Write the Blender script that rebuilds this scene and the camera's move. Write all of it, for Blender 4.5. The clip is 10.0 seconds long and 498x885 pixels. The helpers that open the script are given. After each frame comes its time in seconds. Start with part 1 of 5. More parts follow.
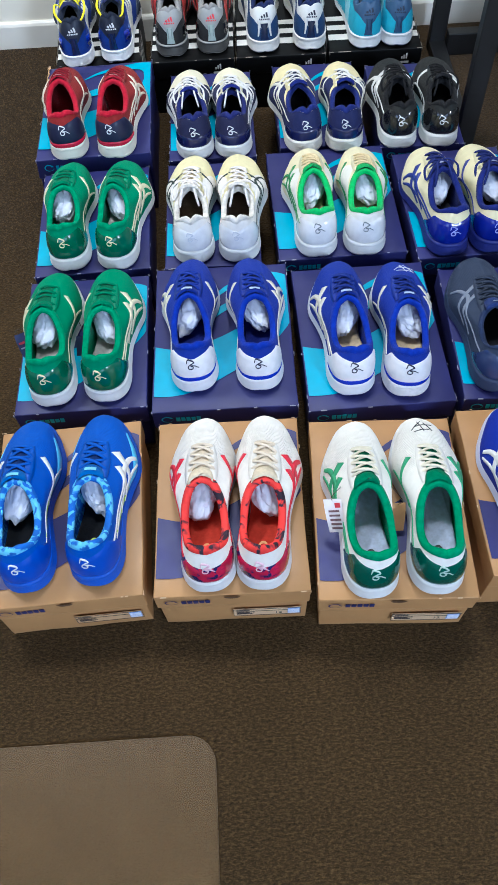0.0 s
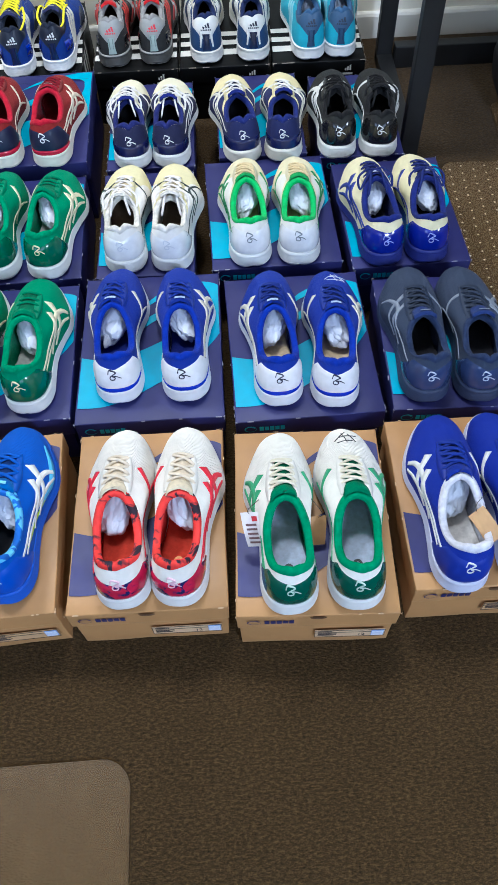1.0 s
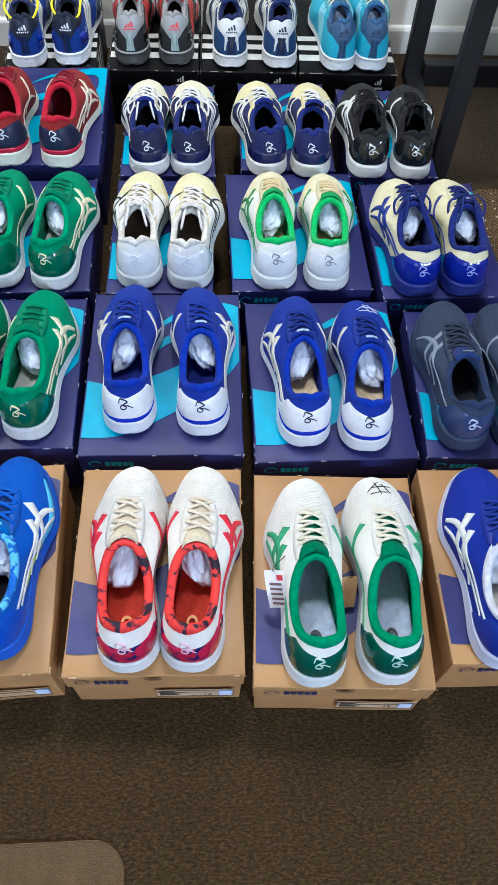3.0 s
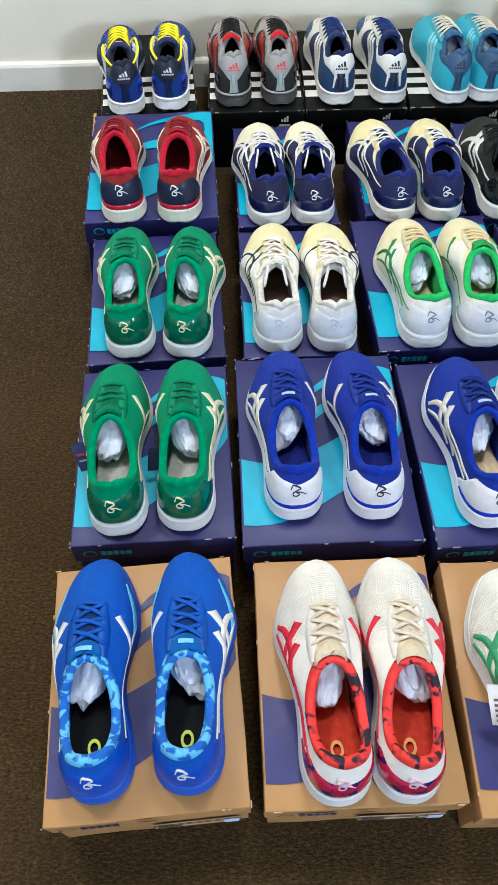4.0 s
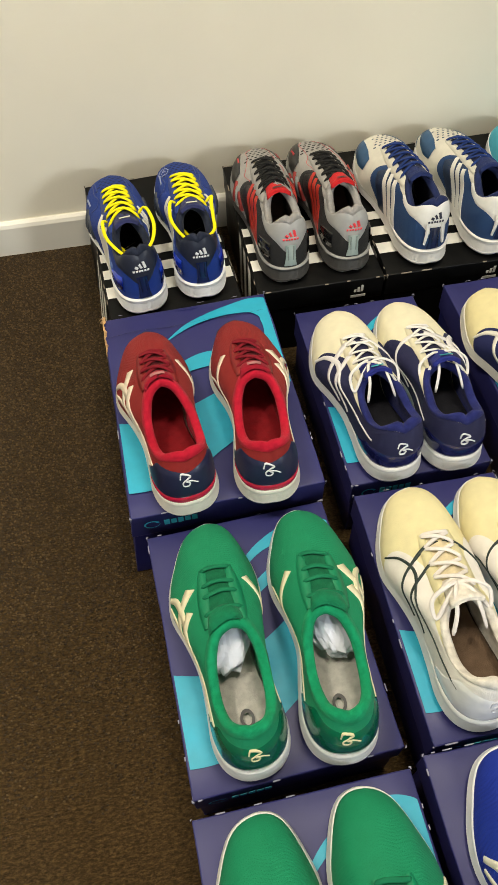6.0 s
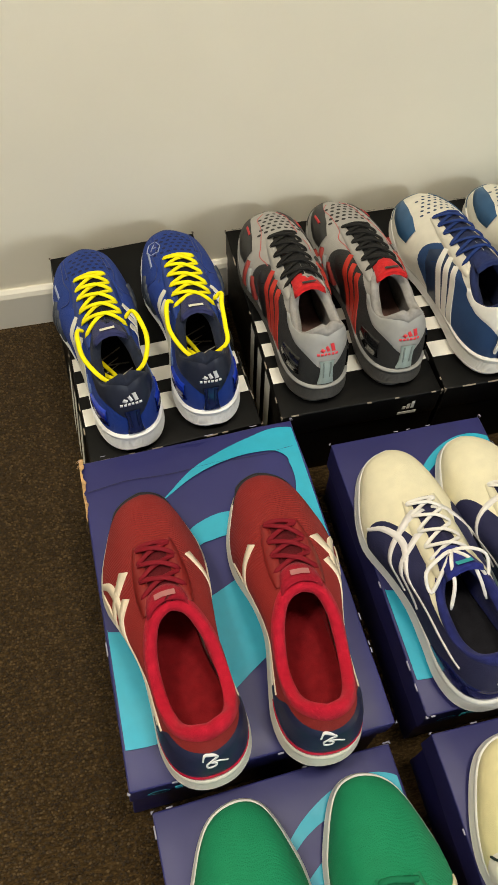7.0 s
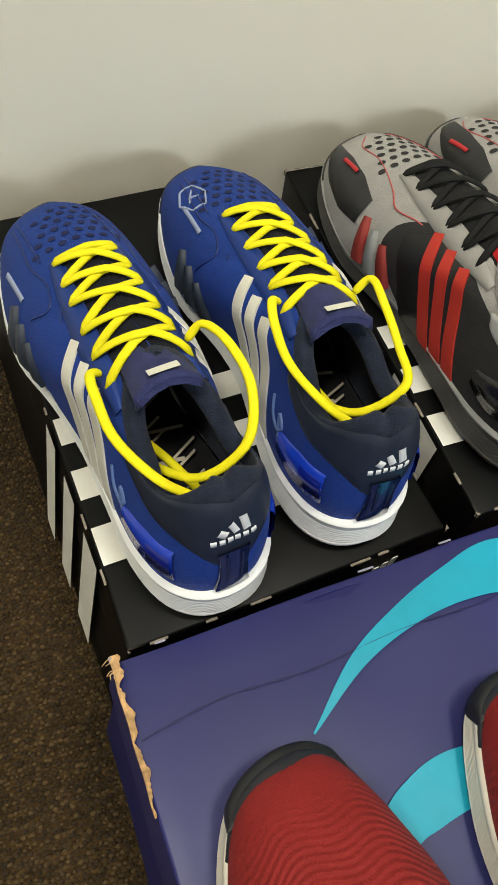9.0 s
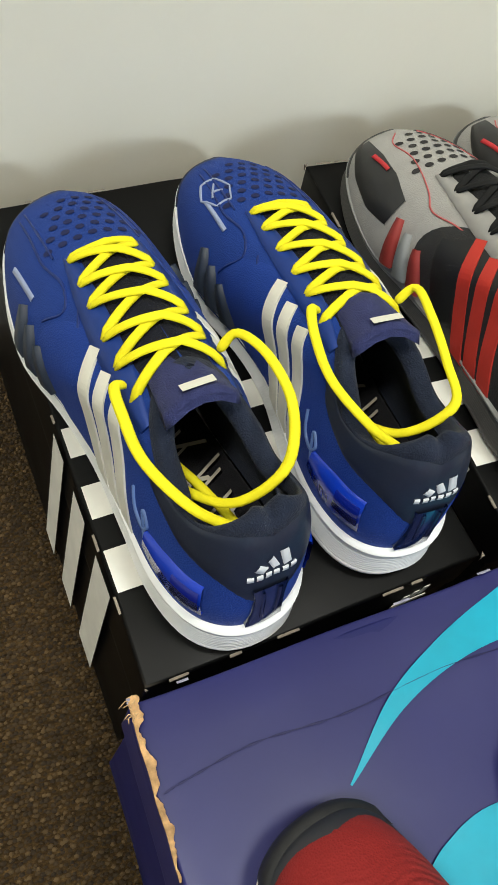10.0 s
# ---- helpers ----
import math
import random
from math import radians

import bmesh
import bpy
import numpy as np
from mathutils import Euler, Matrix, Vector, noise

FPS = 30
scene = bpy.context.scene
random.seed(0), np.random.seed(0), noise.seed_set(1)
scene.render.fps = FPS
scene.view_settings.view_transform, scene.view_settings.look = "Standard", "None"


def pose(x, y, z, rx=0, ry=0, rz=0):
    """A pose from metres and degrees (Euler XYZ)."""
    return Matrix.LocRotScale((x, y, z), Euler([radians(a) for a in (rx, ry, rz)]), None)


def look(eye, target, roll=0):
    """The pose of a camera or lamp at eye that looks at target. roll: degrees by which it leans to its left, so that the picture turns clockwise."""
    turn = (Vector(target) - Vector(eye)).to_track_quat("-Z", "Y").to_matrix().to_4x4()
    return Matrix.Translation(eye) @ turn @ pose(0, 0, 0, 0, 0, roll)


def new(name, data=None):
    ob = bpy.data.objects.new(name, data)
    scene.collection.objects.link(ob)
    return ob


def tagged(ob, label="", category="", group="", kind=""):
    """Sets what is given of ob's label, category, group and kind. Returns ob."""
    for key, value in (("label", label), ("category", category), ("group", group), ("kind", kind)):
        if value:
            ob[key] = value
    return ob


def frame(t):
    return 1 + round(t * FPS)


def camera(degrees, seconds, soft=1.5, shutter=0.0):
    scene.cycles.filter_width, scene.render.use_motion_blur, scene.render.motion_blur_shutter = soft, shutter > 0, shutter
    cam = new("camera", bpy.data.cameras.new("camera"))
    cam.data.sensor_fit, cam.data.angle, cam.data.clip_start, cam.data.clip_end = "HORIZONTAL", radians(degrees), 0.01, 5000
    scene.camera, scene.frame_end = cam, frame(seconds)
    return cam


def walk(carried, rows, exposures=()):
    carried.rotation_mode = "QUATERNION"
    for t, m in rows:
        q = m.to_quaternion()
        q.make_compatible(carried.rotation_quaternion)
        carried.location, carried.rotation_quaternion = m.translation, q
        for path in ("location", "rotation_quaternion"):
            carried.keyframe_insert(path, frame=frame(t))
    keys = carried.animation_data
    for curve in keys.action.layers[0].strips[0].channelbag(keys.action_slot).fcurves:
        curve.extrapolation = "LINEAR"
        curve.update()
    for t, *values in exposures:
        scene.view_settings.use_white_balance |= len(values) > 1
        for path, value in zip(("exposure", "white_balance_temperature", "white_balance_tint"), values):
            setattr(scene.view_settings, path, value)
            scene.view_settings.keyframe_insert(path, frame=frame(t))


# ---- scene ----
from mathutils.bvhtree import BVHTree

cam = camera(38.0, 10.0, 1.0)
PATH = [
    (0, (0.185, -0.399, 1.226), (0.147, 0.652, -0.475), -4.5),
    (0.5, (0.244, -0.39, 1.206), (0.216, 0.673, -0.488), -4.3),
    (1, (0.294, -0.391, 1.193), (0.294, 0.694, -0.487), -3.0),
    (1.5, (0.366, -0.385, 1.17), (0.422, 0.709, -0.503), -1.6),
    (2, (0.403, -0.37, 1.154), (0.513, 0.727, -0.514), -0.2),
    (2.5, (0.345, -0.332, 1.14), (0.44, 0.763, -0.53), 0.9),
    (3, (0.22, -0.277, 1.131), (0.291, 0.817, -0.542), 3.1),
    (3.2, (0.149, -0.247, 1.13), (0.213, 0.848, -0.542), 3.3),
    (4.3, (-0.038, -0.045, 1.096), (-0.028, 1.081, -0.557), -2.4),
    (4.5, (-0.048, 0.024, 1.093), (-0.044, 1.149, -0.561), -3.0),
    (5, (-0.084, 0.216, 1.072), (-0.075, 1.339, -0.583), -3.1),
    (5.5, (-0.161, 0.396, 1.041), (-0.123, 1.529, -0.607), -4.5),
    (5.7, (-0.198, 0.466, 1.02), (-0.102, 1.611, -0.617), -4.0),
    (6.8, (-0.24, 0.854, 0.948), (0.02, 1.922, -0.723), 1.5),
    (7, (-0.23, 0.94, 0.914), (0.031, 1.994, -0.765), 1.6),
    (7.5, (-0.254, 1.087, 0.832), (0.083, 2.126, -0.843), 4.4),
    (8, (-0.297, 1.205, 0.741), (0.136, 2.22, -0.928), 6.0),
    (8.5, (-0.317, 1.276, 0.63), (0.171, 2.245, -1.05), 8.9),
    (9, (-0.325, 1.314, 0.573), (0.2, 2.24, -1.12), 11.4),
    (9.5, (-0.333, 1.341, 0.552), (0.241, 2.24, -1.14), 14.3),
    (10, (-0.342, 1.354, 0.547), (0.244, 2.237, -1.149), 16.2),
]
walk(cam, [(t, look(eye, target, roll)) for t, eye, target, roll in PATH],
     [(0.0, -0.27, 5000, 10), (3.2, -0.27, 5050, 10), (4.5, -0.32, 5850, 7), (5.5, -0.38, 6550, 8), (7.5, -0.64, 6700, 7), (9.0, -0.55, 6150, 5), (10.0, -0.42, 5850, 5)])

# ---- light ----
world = bpy.data.worlds.new("daylight")
scene.world = world
world.use_nodes = True
sky = world.node_tree.nodes.new("ShaderNodeTexSky")
sky.sky_type, sky.sun_disc = "NISHITA", False
sky.sun_elevation, sky.sun_rotation = radians(38), radians(120)
background = world.node_tree.nodes["Background"]
background.inputs["Strength"].default_value = 0.12
world.node_tree.links.new(sky.outputs["Color"], background.inputs["Color"])


def area_light(name, m, sx, sy, power, colour):
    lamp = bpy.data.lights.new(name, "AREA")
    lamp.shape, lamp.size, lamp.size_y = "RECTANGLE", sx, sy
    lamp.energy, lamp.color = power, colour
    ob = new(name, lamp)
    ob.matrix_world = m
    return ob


ROOM = (-2.6, 3.5, -3.3, 1.83, 2.6)  # x0, x1, y0, y1, height
area_light("window_light_high", look((2.2, -3.24, 2.31), (-0.1, 1.4, 0.2)), 0.55, 0.55, 122, (0.92, 0.965, 1.0))
area_light("window_light_south", look((-0.95, -3.24, 1.65), (-0.4, 1.0, 0.2)), 2.0, 1.4, 28, (0.80, 0.89, 1.0))
area_light("unseen_ceiling_light", look((0.25, 1.12, 2.58), (0.25, 1.121, 0.0)), 0.4, 0.4, 38, (1.0, 0.91, 0.77))
# added lamp with no known source, lifts the carpet at the left
area_light("unseen_ceiling_light", look((-1.05, 1.12, 2.58), (-1.05, 1.121, 0.0)), 0.4, 0.4, 44, (1.0, 0.91, 0.77))

# ---- materials ----
MATS = {}
# how much the dull surfaces shine, where less than plastic does
MATTE = {"printed_card": 0.30, "knit_fabric": 0.25, "lining_cloth": 0.15, "coated_card": 0.14, "lace_cord": 0.2, "loop_carpet": 0.1, "synthetic_leather": 0.35, "wall_paint": 0.25}


def lin(c):
    """A linear colour from one as the eye names it, 0 to 1 or 0 to 255."""
    if max(c) > 1.0:
        c = [v / 255 for v in c]
    return tuple(v / 12.92 if v <= 0.04045 else ((v + 0.055) / 1.055) ** 2.4 for v in c)


def surface(name, colour, rough=0.6, metal=0.0, spread=0.12, scale=40, bump=0.0, bump_scale=400, coat=0.0, kind="noise",
            second=None, second_at=0.55, second_scale=25, worn=None, sheen=0.0, ridges=0.0):
    """One procedural surface: base colour with cloudy and fine variation, relief, and what wear it has."""
    key = (name, tuple(colour), rough, metal, bump, bump_scale, kind, second, worn, ridges)
    if key in MATS:
        return MATS[key]
    mat = bpy.data.materials.new(name)
    mat.use_nodes = True
    nt = mat.node_tree
    N, link = nt.nodes, nt.links.new
    bsdf = N["Principled BSDF"]
    bsdf.inputs["Roughness"].default_value = rough
    bsdf.inputs["Metallic"].default_value = metal
    bsdf.inputs["Coat Weight"].default_value = coat
    bsdf.inputs["Specular IOR Level"].default_value = MATTE.get(name, 0.5)
    bsdf.inputs["Coat Roughness"].default_value = 0.12
    bsdf.inputs["Sheen Weight"].default_value = sheen
    co = N.new("ShaderNodeTexCoord")
    base = lin(colour)

    def noise_at(s, detail=4.0):
        n = N.new("ShaderNodeTexNoise")
        n.inputs["Scale"].default_value, n.inputs["Detail"].default_value = s, detail
        link(co.outputs["Object"], n.inputs["Vector"])
        return n

    def ramp(src, lo, hi, a=0.0, b=1.0):
        r = N.new("ShaderNodeMapRange")
        r.inputs["From Min"].default_value, r.inputs["From Max"].default_value = lo, hi
        r.inputs["To Min"].default_value, r.inputs["To Max"].default_value = a, b
        link(src, r.inputs["Value"])
        return r.outputs["Result"]

    def blend(fac, a, b, how="MIX"):
        x = N.new("ShaderNodeMix")
        x.data_type, x.blend_type = "RGBA", how
        link(fac, x.inputs["Factor"])
        for v, i in ((a, 6), (b, 7)):
            if isinstance(v, tuple):
                x.inputs[i].default_value = (*v, 1)
            else:
                link(v, x.inputs[i])
        return x.outputs[2]

    dark = tuple(v * (1 - spread) for v in base)
    light = tuple(min(1, v * (1 + spread) + 0.01 * spread) for v in base)
    col = blend(ramp(noise_at(scale).outputs["Fac"], 0.3, 0.7), dark, light)
    if second is not None:
        cloud = noise_at(second_scale, 2.0)
        cloud.inputs["Distortion"].default_value = 1.2
        col = blend(ramp(cloud.outputs["Fac"], second_at - 0.03, second_at + 0.03), col, lin(second))
    if worn is not None:
        geo = N.new("ShaderNodeNewGeometry")
        m = N.new("ShaderNodeMath")
        m.operation = "MULTIPLY"
        link(ramp(geo.outputs["Pointiness"], 0.56, 0.62), m.inputs[0])
        link(ramp(noise_at(90, 6).outputs["Fac"], 0.5, 0.62), m.inputs[1])
        col = blend(m.outputs[0], col, lin(worn))
    link(col, bsdf.inputs["Base Color"])
    link(ramp(noise_at(scale * 0.6).outputs["Fac"], 0.3, 0.7, max(0.02, rough - 0.06), min(1, rough + 0.06)), bsdf.inputs["Roughness"])
    last = None
    if bump > 0:
        if kind == "weave":
            t = N.new("ShaderNodeTexVoronoi")
            t.inputs["Scale"].default_value = bump_scale
            link(co.outputs["Object"], t.inputs["Vector"])
            src = t.outputs["Distance"]
        elif kind == "loops":
            t = N.new("ShaderNodeTexVoronoi")
            t.inputs["Scale"].default_value = bump_scale
            link(co.outputs["Object"], t.inputs["Vector"])
            src = ramp(t.outputs["Distance"], 0.0, 0.7, 1.0, 0.0)
        else:
            src = noise_at(bump_scale, 3.0).outputs["Fac"]
        b = N.new("ShaderNodeBump")
        b.inputs["Strength"].default_value, b.inputs["Distance"].default_value = bump, 0.001
        link(src, b.inputs["Height"])
        last = b
    if ridges > 0:
        w = N.new("ShaderNodeTexWave")
        w.bands_direction = "Y"
        w.inputs["Scale"].default_value, w.inputs["Distortion"].default_value = 92, 1.6
        w.inputs["Detail"].default_value, w.inputs["Detail Scale"].default_value = 1.0, 0.7
        # ridges that bow round the toe and ripple across it
        split, join = N.new("ShaderNodeSeparateXYZ"), N.new("ShaderNodeCombineXYZ")
        link(co.outputs["Object"], split.inputs[0])

        def calc(op, x, y):
            k = N.new("ShaderNodeMath")
            k.operation = op
            for v, i in ((x, 0), (y, 1)):
                if isinstance(v, float):
                    k.inputs[i].default_value = v
                else:
                    link(v, k.inputs[i])
            return k.outputs[0]

        bow = calc("MULTIPLY", calc("MULTIPLY", split.outputs[0], split.outputs[0]), 8.0)
        ripple = calc("MULTIPLY", calc("SINE", calc("MULTIPLY", split.outputs[0], 170.0), 0.0), 0.0026)
        link(calc("ADD", calc("ADD", split.outputs[1], bow), ripple), join.inputs[1])
        link(join.outputs[0], w.inputs["Vector"])
        b = N.new("ShaderNodeBump")
        b.inputs["Strength"].default_value, b.inputs["Distance"].default_value = ridges, 0.0018
        zone = calc("MULTIPLY", ramp(split.outputs[1], 0.165, 0.195), ramp(split.outputs[1], 0.290, 0.262))
        link(calc("MULTIPLY", w.outputs["Fac"], zone), b.inputs["Height"])
        if last:
            link(last.outputs["Normal"], b.inputs["Normal"])
        last = b
    if last:
        link(last.outputs["Normal"], bsdf.inputs["Normal"])
    MATS[key] = mat
    return mat


def knit(c, ridges=0.0, spread=0.05):
    return surface("knit_fabric", c, 0.75, spread=spread, scale=60, bump=0.35, bump_scale=900, kind="weave", sheen=0.02, ridges=ridges)


def synthetic(c):
    return surface("synthetic_leather", c, 0.42, spread=0.08, scale=50, bump=0.08, bump_scale=700)


def gloss(c):
    return surface("glossy_plastic", c, 0.18, spread=0.08, scale=50, coat=0.4)


def foam(c):
    return surface("sole_foam", c, 0.55, spread=0.06, scale=35, bump=0.1, bump_scale=350)


def cloth(c):
    return surface("lining_cloth", c, 0.85, spread=0.16, scale=120, bump=0.5, bump_scale=1100, kind="weave", sheen=0.06)


def ink(c):
    return surface("print_ink", c, 0.5, spread=0.05, scale=60, bump=0.05, bump_scale=300)


def card(c, worn):
    return surface("coated_card" if max(c) < 20 else "printed_card", c, 0.42, spread=0.07, scale=14, bump=0.12, bump_scale=60, worn=worn)


def carpet():
    """Short loop pile: every loop its own tone, in loose worn clouds."""
    mat = bpy.data.materials.new("loop_carpet")
    mat.use_nodes = True
    N, link = mat.node_tree.nodes, mat.node_tree.links.new
    bsdf, co = N["Principled BSDF"], N.new("ShaderNodeTexCoord")
    bsdf.inputs["Roughness"].default_value, bsdf.inputs["Specular IOR Level"].default_value = 0.95, 0.1
    bsdf.inputs["Sheen Weight"].default_value = 0.08
    loops, fuzz, cloud = N.new("ShaderNodeTexVoronoi"), N.new("ShaderNodeTexNoise"), N.new("ShaderNodeTexNoise")
    loops.inputs["Scale"].default_value, fuzz.inputs["Scale"].default_value, cloud.inputs["Scale"].default_value = 300, 210, 5
    fuzz.inputs["Detail"].default_value, fuzz.inputs["Roughness"].default_value = 5, 0.85
    squash = N.new("ShaderNodeMapping")
    squash.inputs["Scale"].default_value = (0.62, 1.25, 1)
    link(co.outputs["Object"], squash.inputs["Vector"])
    for n in (loops, fuzz):
        link(squash.outputs["Vector"], n.inputs["Vector"])
    link(co.outputs["Object"], cloud.inputs["Vector"])
    tone, grain = N.new("ShaderNodeValToRGB"), N.new("ShaderNodeMapRange")
    grain.inputs["From Min"].default_value, grain.inputs["From Max"].default_value = 0.34, 0.66
    link(fuzz.outputs["Fac"], grain.inputs["Value"])
    link(grain.outputs["Result"], tone.inputs["Fac"])
    tone.color_ramp.elements[0].color = (*lin((31, 23, 12)), 1)
    tone.color_ramp.elements[1].color = (*lin((94, 74, 44)), 1)
    tone.color_ramp.elements.new(0.5).color = (*lin((59, 45, 25)), 1)
    mix, fade = N.new("ShaderNodeMix"), N.new("ShaderNodeMapRange")
    mix.data_type, mix.blend_type = "RGBA", "MULTIPLY"
    mix.inputs["Factor"].default_value = 1.0
    fade.inputs["From Min"].default_value, fade.inputs["From Max"].default_value = 0.3, 0.7
    fade.inputs["To Min"].default_value, fade.inputs["To Max"].default_value = 0.88, 1.1
    link(cloud.outputs["Fac"], fade.inputs["Value"])
    link(tone.outputs["Color"], mix.inputs[6])
    link(fade.outputs["Result"], mix.inputs[7])
    link(mix.outputs[2], bsdf.inputs["Base Color"])
    bump = N.new("ShaderNodeBump")
    bump.inputs["Strength"].default_value, bump.inputs["Distance"].default_value = 0.9, 0.0016
    bump.invert = True
    link(loops.outputs["Distance"], bump.inputs["Height"])
    link(bump.outputs["Normal"], bsdf.inputs["Normal"])
    return mat


def pile():
    """The loops of the carpet, each a little lighter or darker than the next."""
    mat = bpy.data.materials.new("carpet_pile")
    mat.use_nodes = True
    N, link = mat.node_tree.nodes, mat.node_tree.links.new
    geo, ramp, bsdf = N.new("ShaderNodeNewGeometry"), N.new("ShaderNodeValToRGB"), N["Principled BSDF"]
    link(geo.outputs["Random Per Island"], ramp.inputs["Fac"])
    ramp.color_ramp.elements[0].color = (*lin((42, 31, 16)), 1)
    ramp.color_ramp.elements[1].color = (*lin((94, 75, 45)), 1)
    middle = ramp.color_ramp.elements.new(0.6)
    middle.color = (*lin((62, 48, 27)), 1)
    link(ramp.outputs["Color"], bsdf.inputs["Base Color"])
    bsdf.inputs["Roughness"].default_value = 0.95
    return mat


def vinyl():
    """Clear, scuffed floor-mat plastic."""
    mat = bpy.data.materials.new("clear_vinyl")
    mat.use_nodes = True
    nt = mat.node_tree
    N, link = nt.nodes, nt.links.new
    N.remove(N["Principled BSDF"])
    clear, milky, mix1 = N.new("ShaderNodeBsdfTransparent"), N.new("ShaderNodeBsdfDiffuse"), N.new("ShaderNodeMixShader")
    shine, mix2, fres = N.new("ShaderNodeBsdfGlossy"), N.new("ShaderNodeMixShader"), N.new("ShaderNodeFresnel")
    milky.inputs["Color"].default_value = (*lin((150, 120, 78)), 1)
    co, n, r = N.new("ShaderNodeTexCoord"), N.new("ShaderNodeTexNoise"), N.new("ShaderNodeMapRange")
    stretch = N.new("ShaderNodeMapping")
    stretch.inputs["Scale"].default_value = (160, 12, 1)
    link(co.outputs["Object"], stretch.inputs["Vector"])
    link(stretch.outputs["Vector"], n.inputs["Vector"])
    n.inputs["Scale"].default_value, n.inputs["Detail"].default_value = 1.0, 5
    r.inputs["From Min"].default_value, r.inputs["From Max"].default_value = 0.45, 0.75
    r.inputs["To Min"].default_value, r.inputs["To Max"].default_value = 0.28, 0.46
    link(n.outputs["Fac"], r.inputs["Value"])
    link(r.outputs["Result"], mix1.inputs["Fac"])
    link(clear.outputs[0], mix1.inputs[1])
    link(milky.outputs[0], mix1.inputs[2])
    shine.inputs["Roughness"].default_value = 0.32
    fres.inputs["IOR"].default_value = 1.45
    link(fres.outputs[0], mix2.inputs["Fac"])
    link(mix1.outputs[0], mix2.inputs[1])
    link(shine.outputs[0], mix2.inputs[2])
    link(mix2.outputs[0], N["Material Output"].inputs["Surface"])
    return mat


WHITE, PAPER = (226, 226, 222), (212, 216, 228)


# ---- mesh helpers ----
def part(name, bm, material, parent, label="", smooth=True):
    """Links a bmesh as one mesh object under a thing or a part."""
    me = bpy.data.meshes.new(name)
    bmesh.ops.recalc_face_normals(bm, faces=bm.faces)
    bm.to_mesh(me)
    bm.free()
    for p in me.polygons:
        p.use_smooth = smooth
    me.materials.append(material)
    ob = new(name, me)
    ob.parent = parent
    if label:
        ob["label"] = label
    return ob


def grid_part(name, pts, material, parent, label="", wrap=False, smooth=True, caps=False):
    """A mesh from a grid of points (rows, columns, 3)."""
    pts = np.asarray(pts)
    a, b = pts.shape[:2]
    faces = []
    for i in range(a - 1):
        for j in range(b if wrap else b - 1):
            k = (j + 1) % b
            faces.append((i * b + j, i * b + k, (i + 1) * b + k, (i + 1) * b + j))
    if caps:
        faces += [tuple(range(b))[::-1], tuple((a - 1) * b + j for j in range(b))]
    me = bpy.data.meshes.new(name)
    me.from_pydata(pts.reshape(-1, 3).tolist(), [], faces)
    for p in me.polygons:
        p.use_smooth = smooth and len(p.vertices) < 5
    me.materials.append(material)
    ob = new(name, me)
    ob.parent = parent
    if label:
        ob["label"] = label
    return ob


def block(w, d, h, at=(0, 0, 0), bevel=0.002, cuts=0, jitter=0.0, seed=0.0):
    """A bevelled block, its base's middle at `at`, uneven by jitter metres."""
    bm = bmesh.new()
    bmesh.ops.create_cube(bm, size=1)
    bmesh.ops.scale(bm, vec=(w, d, h), verts=bm.verts)
    bmesh.ops.translate(bm, vec=(at[0], at[1], at[2] + h / 2), verts=bm.verts)
    if bevel:
        bmesh.ops.bevel(bm, geom=bm.edges[:], offset=bevel, segments=2, affect="EDGES", profile=0.6)
    if cuts:
        long_edges = [e for e in bm.edges if e.calc_length() > 0.03]
        bmesh.ops.subdivide_edges(bm, edges=long_edges, cuts=cuts, use_grid_fill=True)
    if jitter:
        for v in bm.verts:
            v.co += noise.noise_vector(v.co * 14 + Vector((seed, seed * 2, 0))) * jitter
    return bm


def smooth_curve(pts, n):
    """A Catmull-Rom curve of n points through pts."""
    p = np.asarray(pts, float)
    p = np.vstack([2 * p[0] - p[1], p, 2 * p[-1] - p[-2]])
    out = []
    for s in np.linspace(0, len(p) - 3 - 1e-6, n):
        i, f = int(s), s - int(s)
        a, b, c, d = p[i:i + 4]
        out.append(0.5 * (2 * b + (c - a) * f + (2 * a - 5 * b + 4 * c - d) * f * f + (3 * b - a - 3 * c + d) * f ** 3))
    return np.array(out)


def table(xs, ys):
    """A smooth function through a few points."""
    xs, ys = np.asarray(xs, float), np.asarray(ys, float)
    slope = np.gradient(ys, xs)

    def f(x):
        x = np.clip(x, xs[0], xs[-1])
        i = np.clip(np.searchsorted(xs, x, side="right") - 1, 0, len(xs) - 2)
        h = xs[i + 1] - xs[i]
        u = (x - xs[i]) / h
        return ((1 + 2 * u) * (1 - u) ** 2 * ys[i] + u * (1 - u) ** 2 * h * slope[i]
                + u * u * (3 - 2 * u) * ys[i + 1] + u * u * (u - 1) * h * slope[i + 1])
    return f


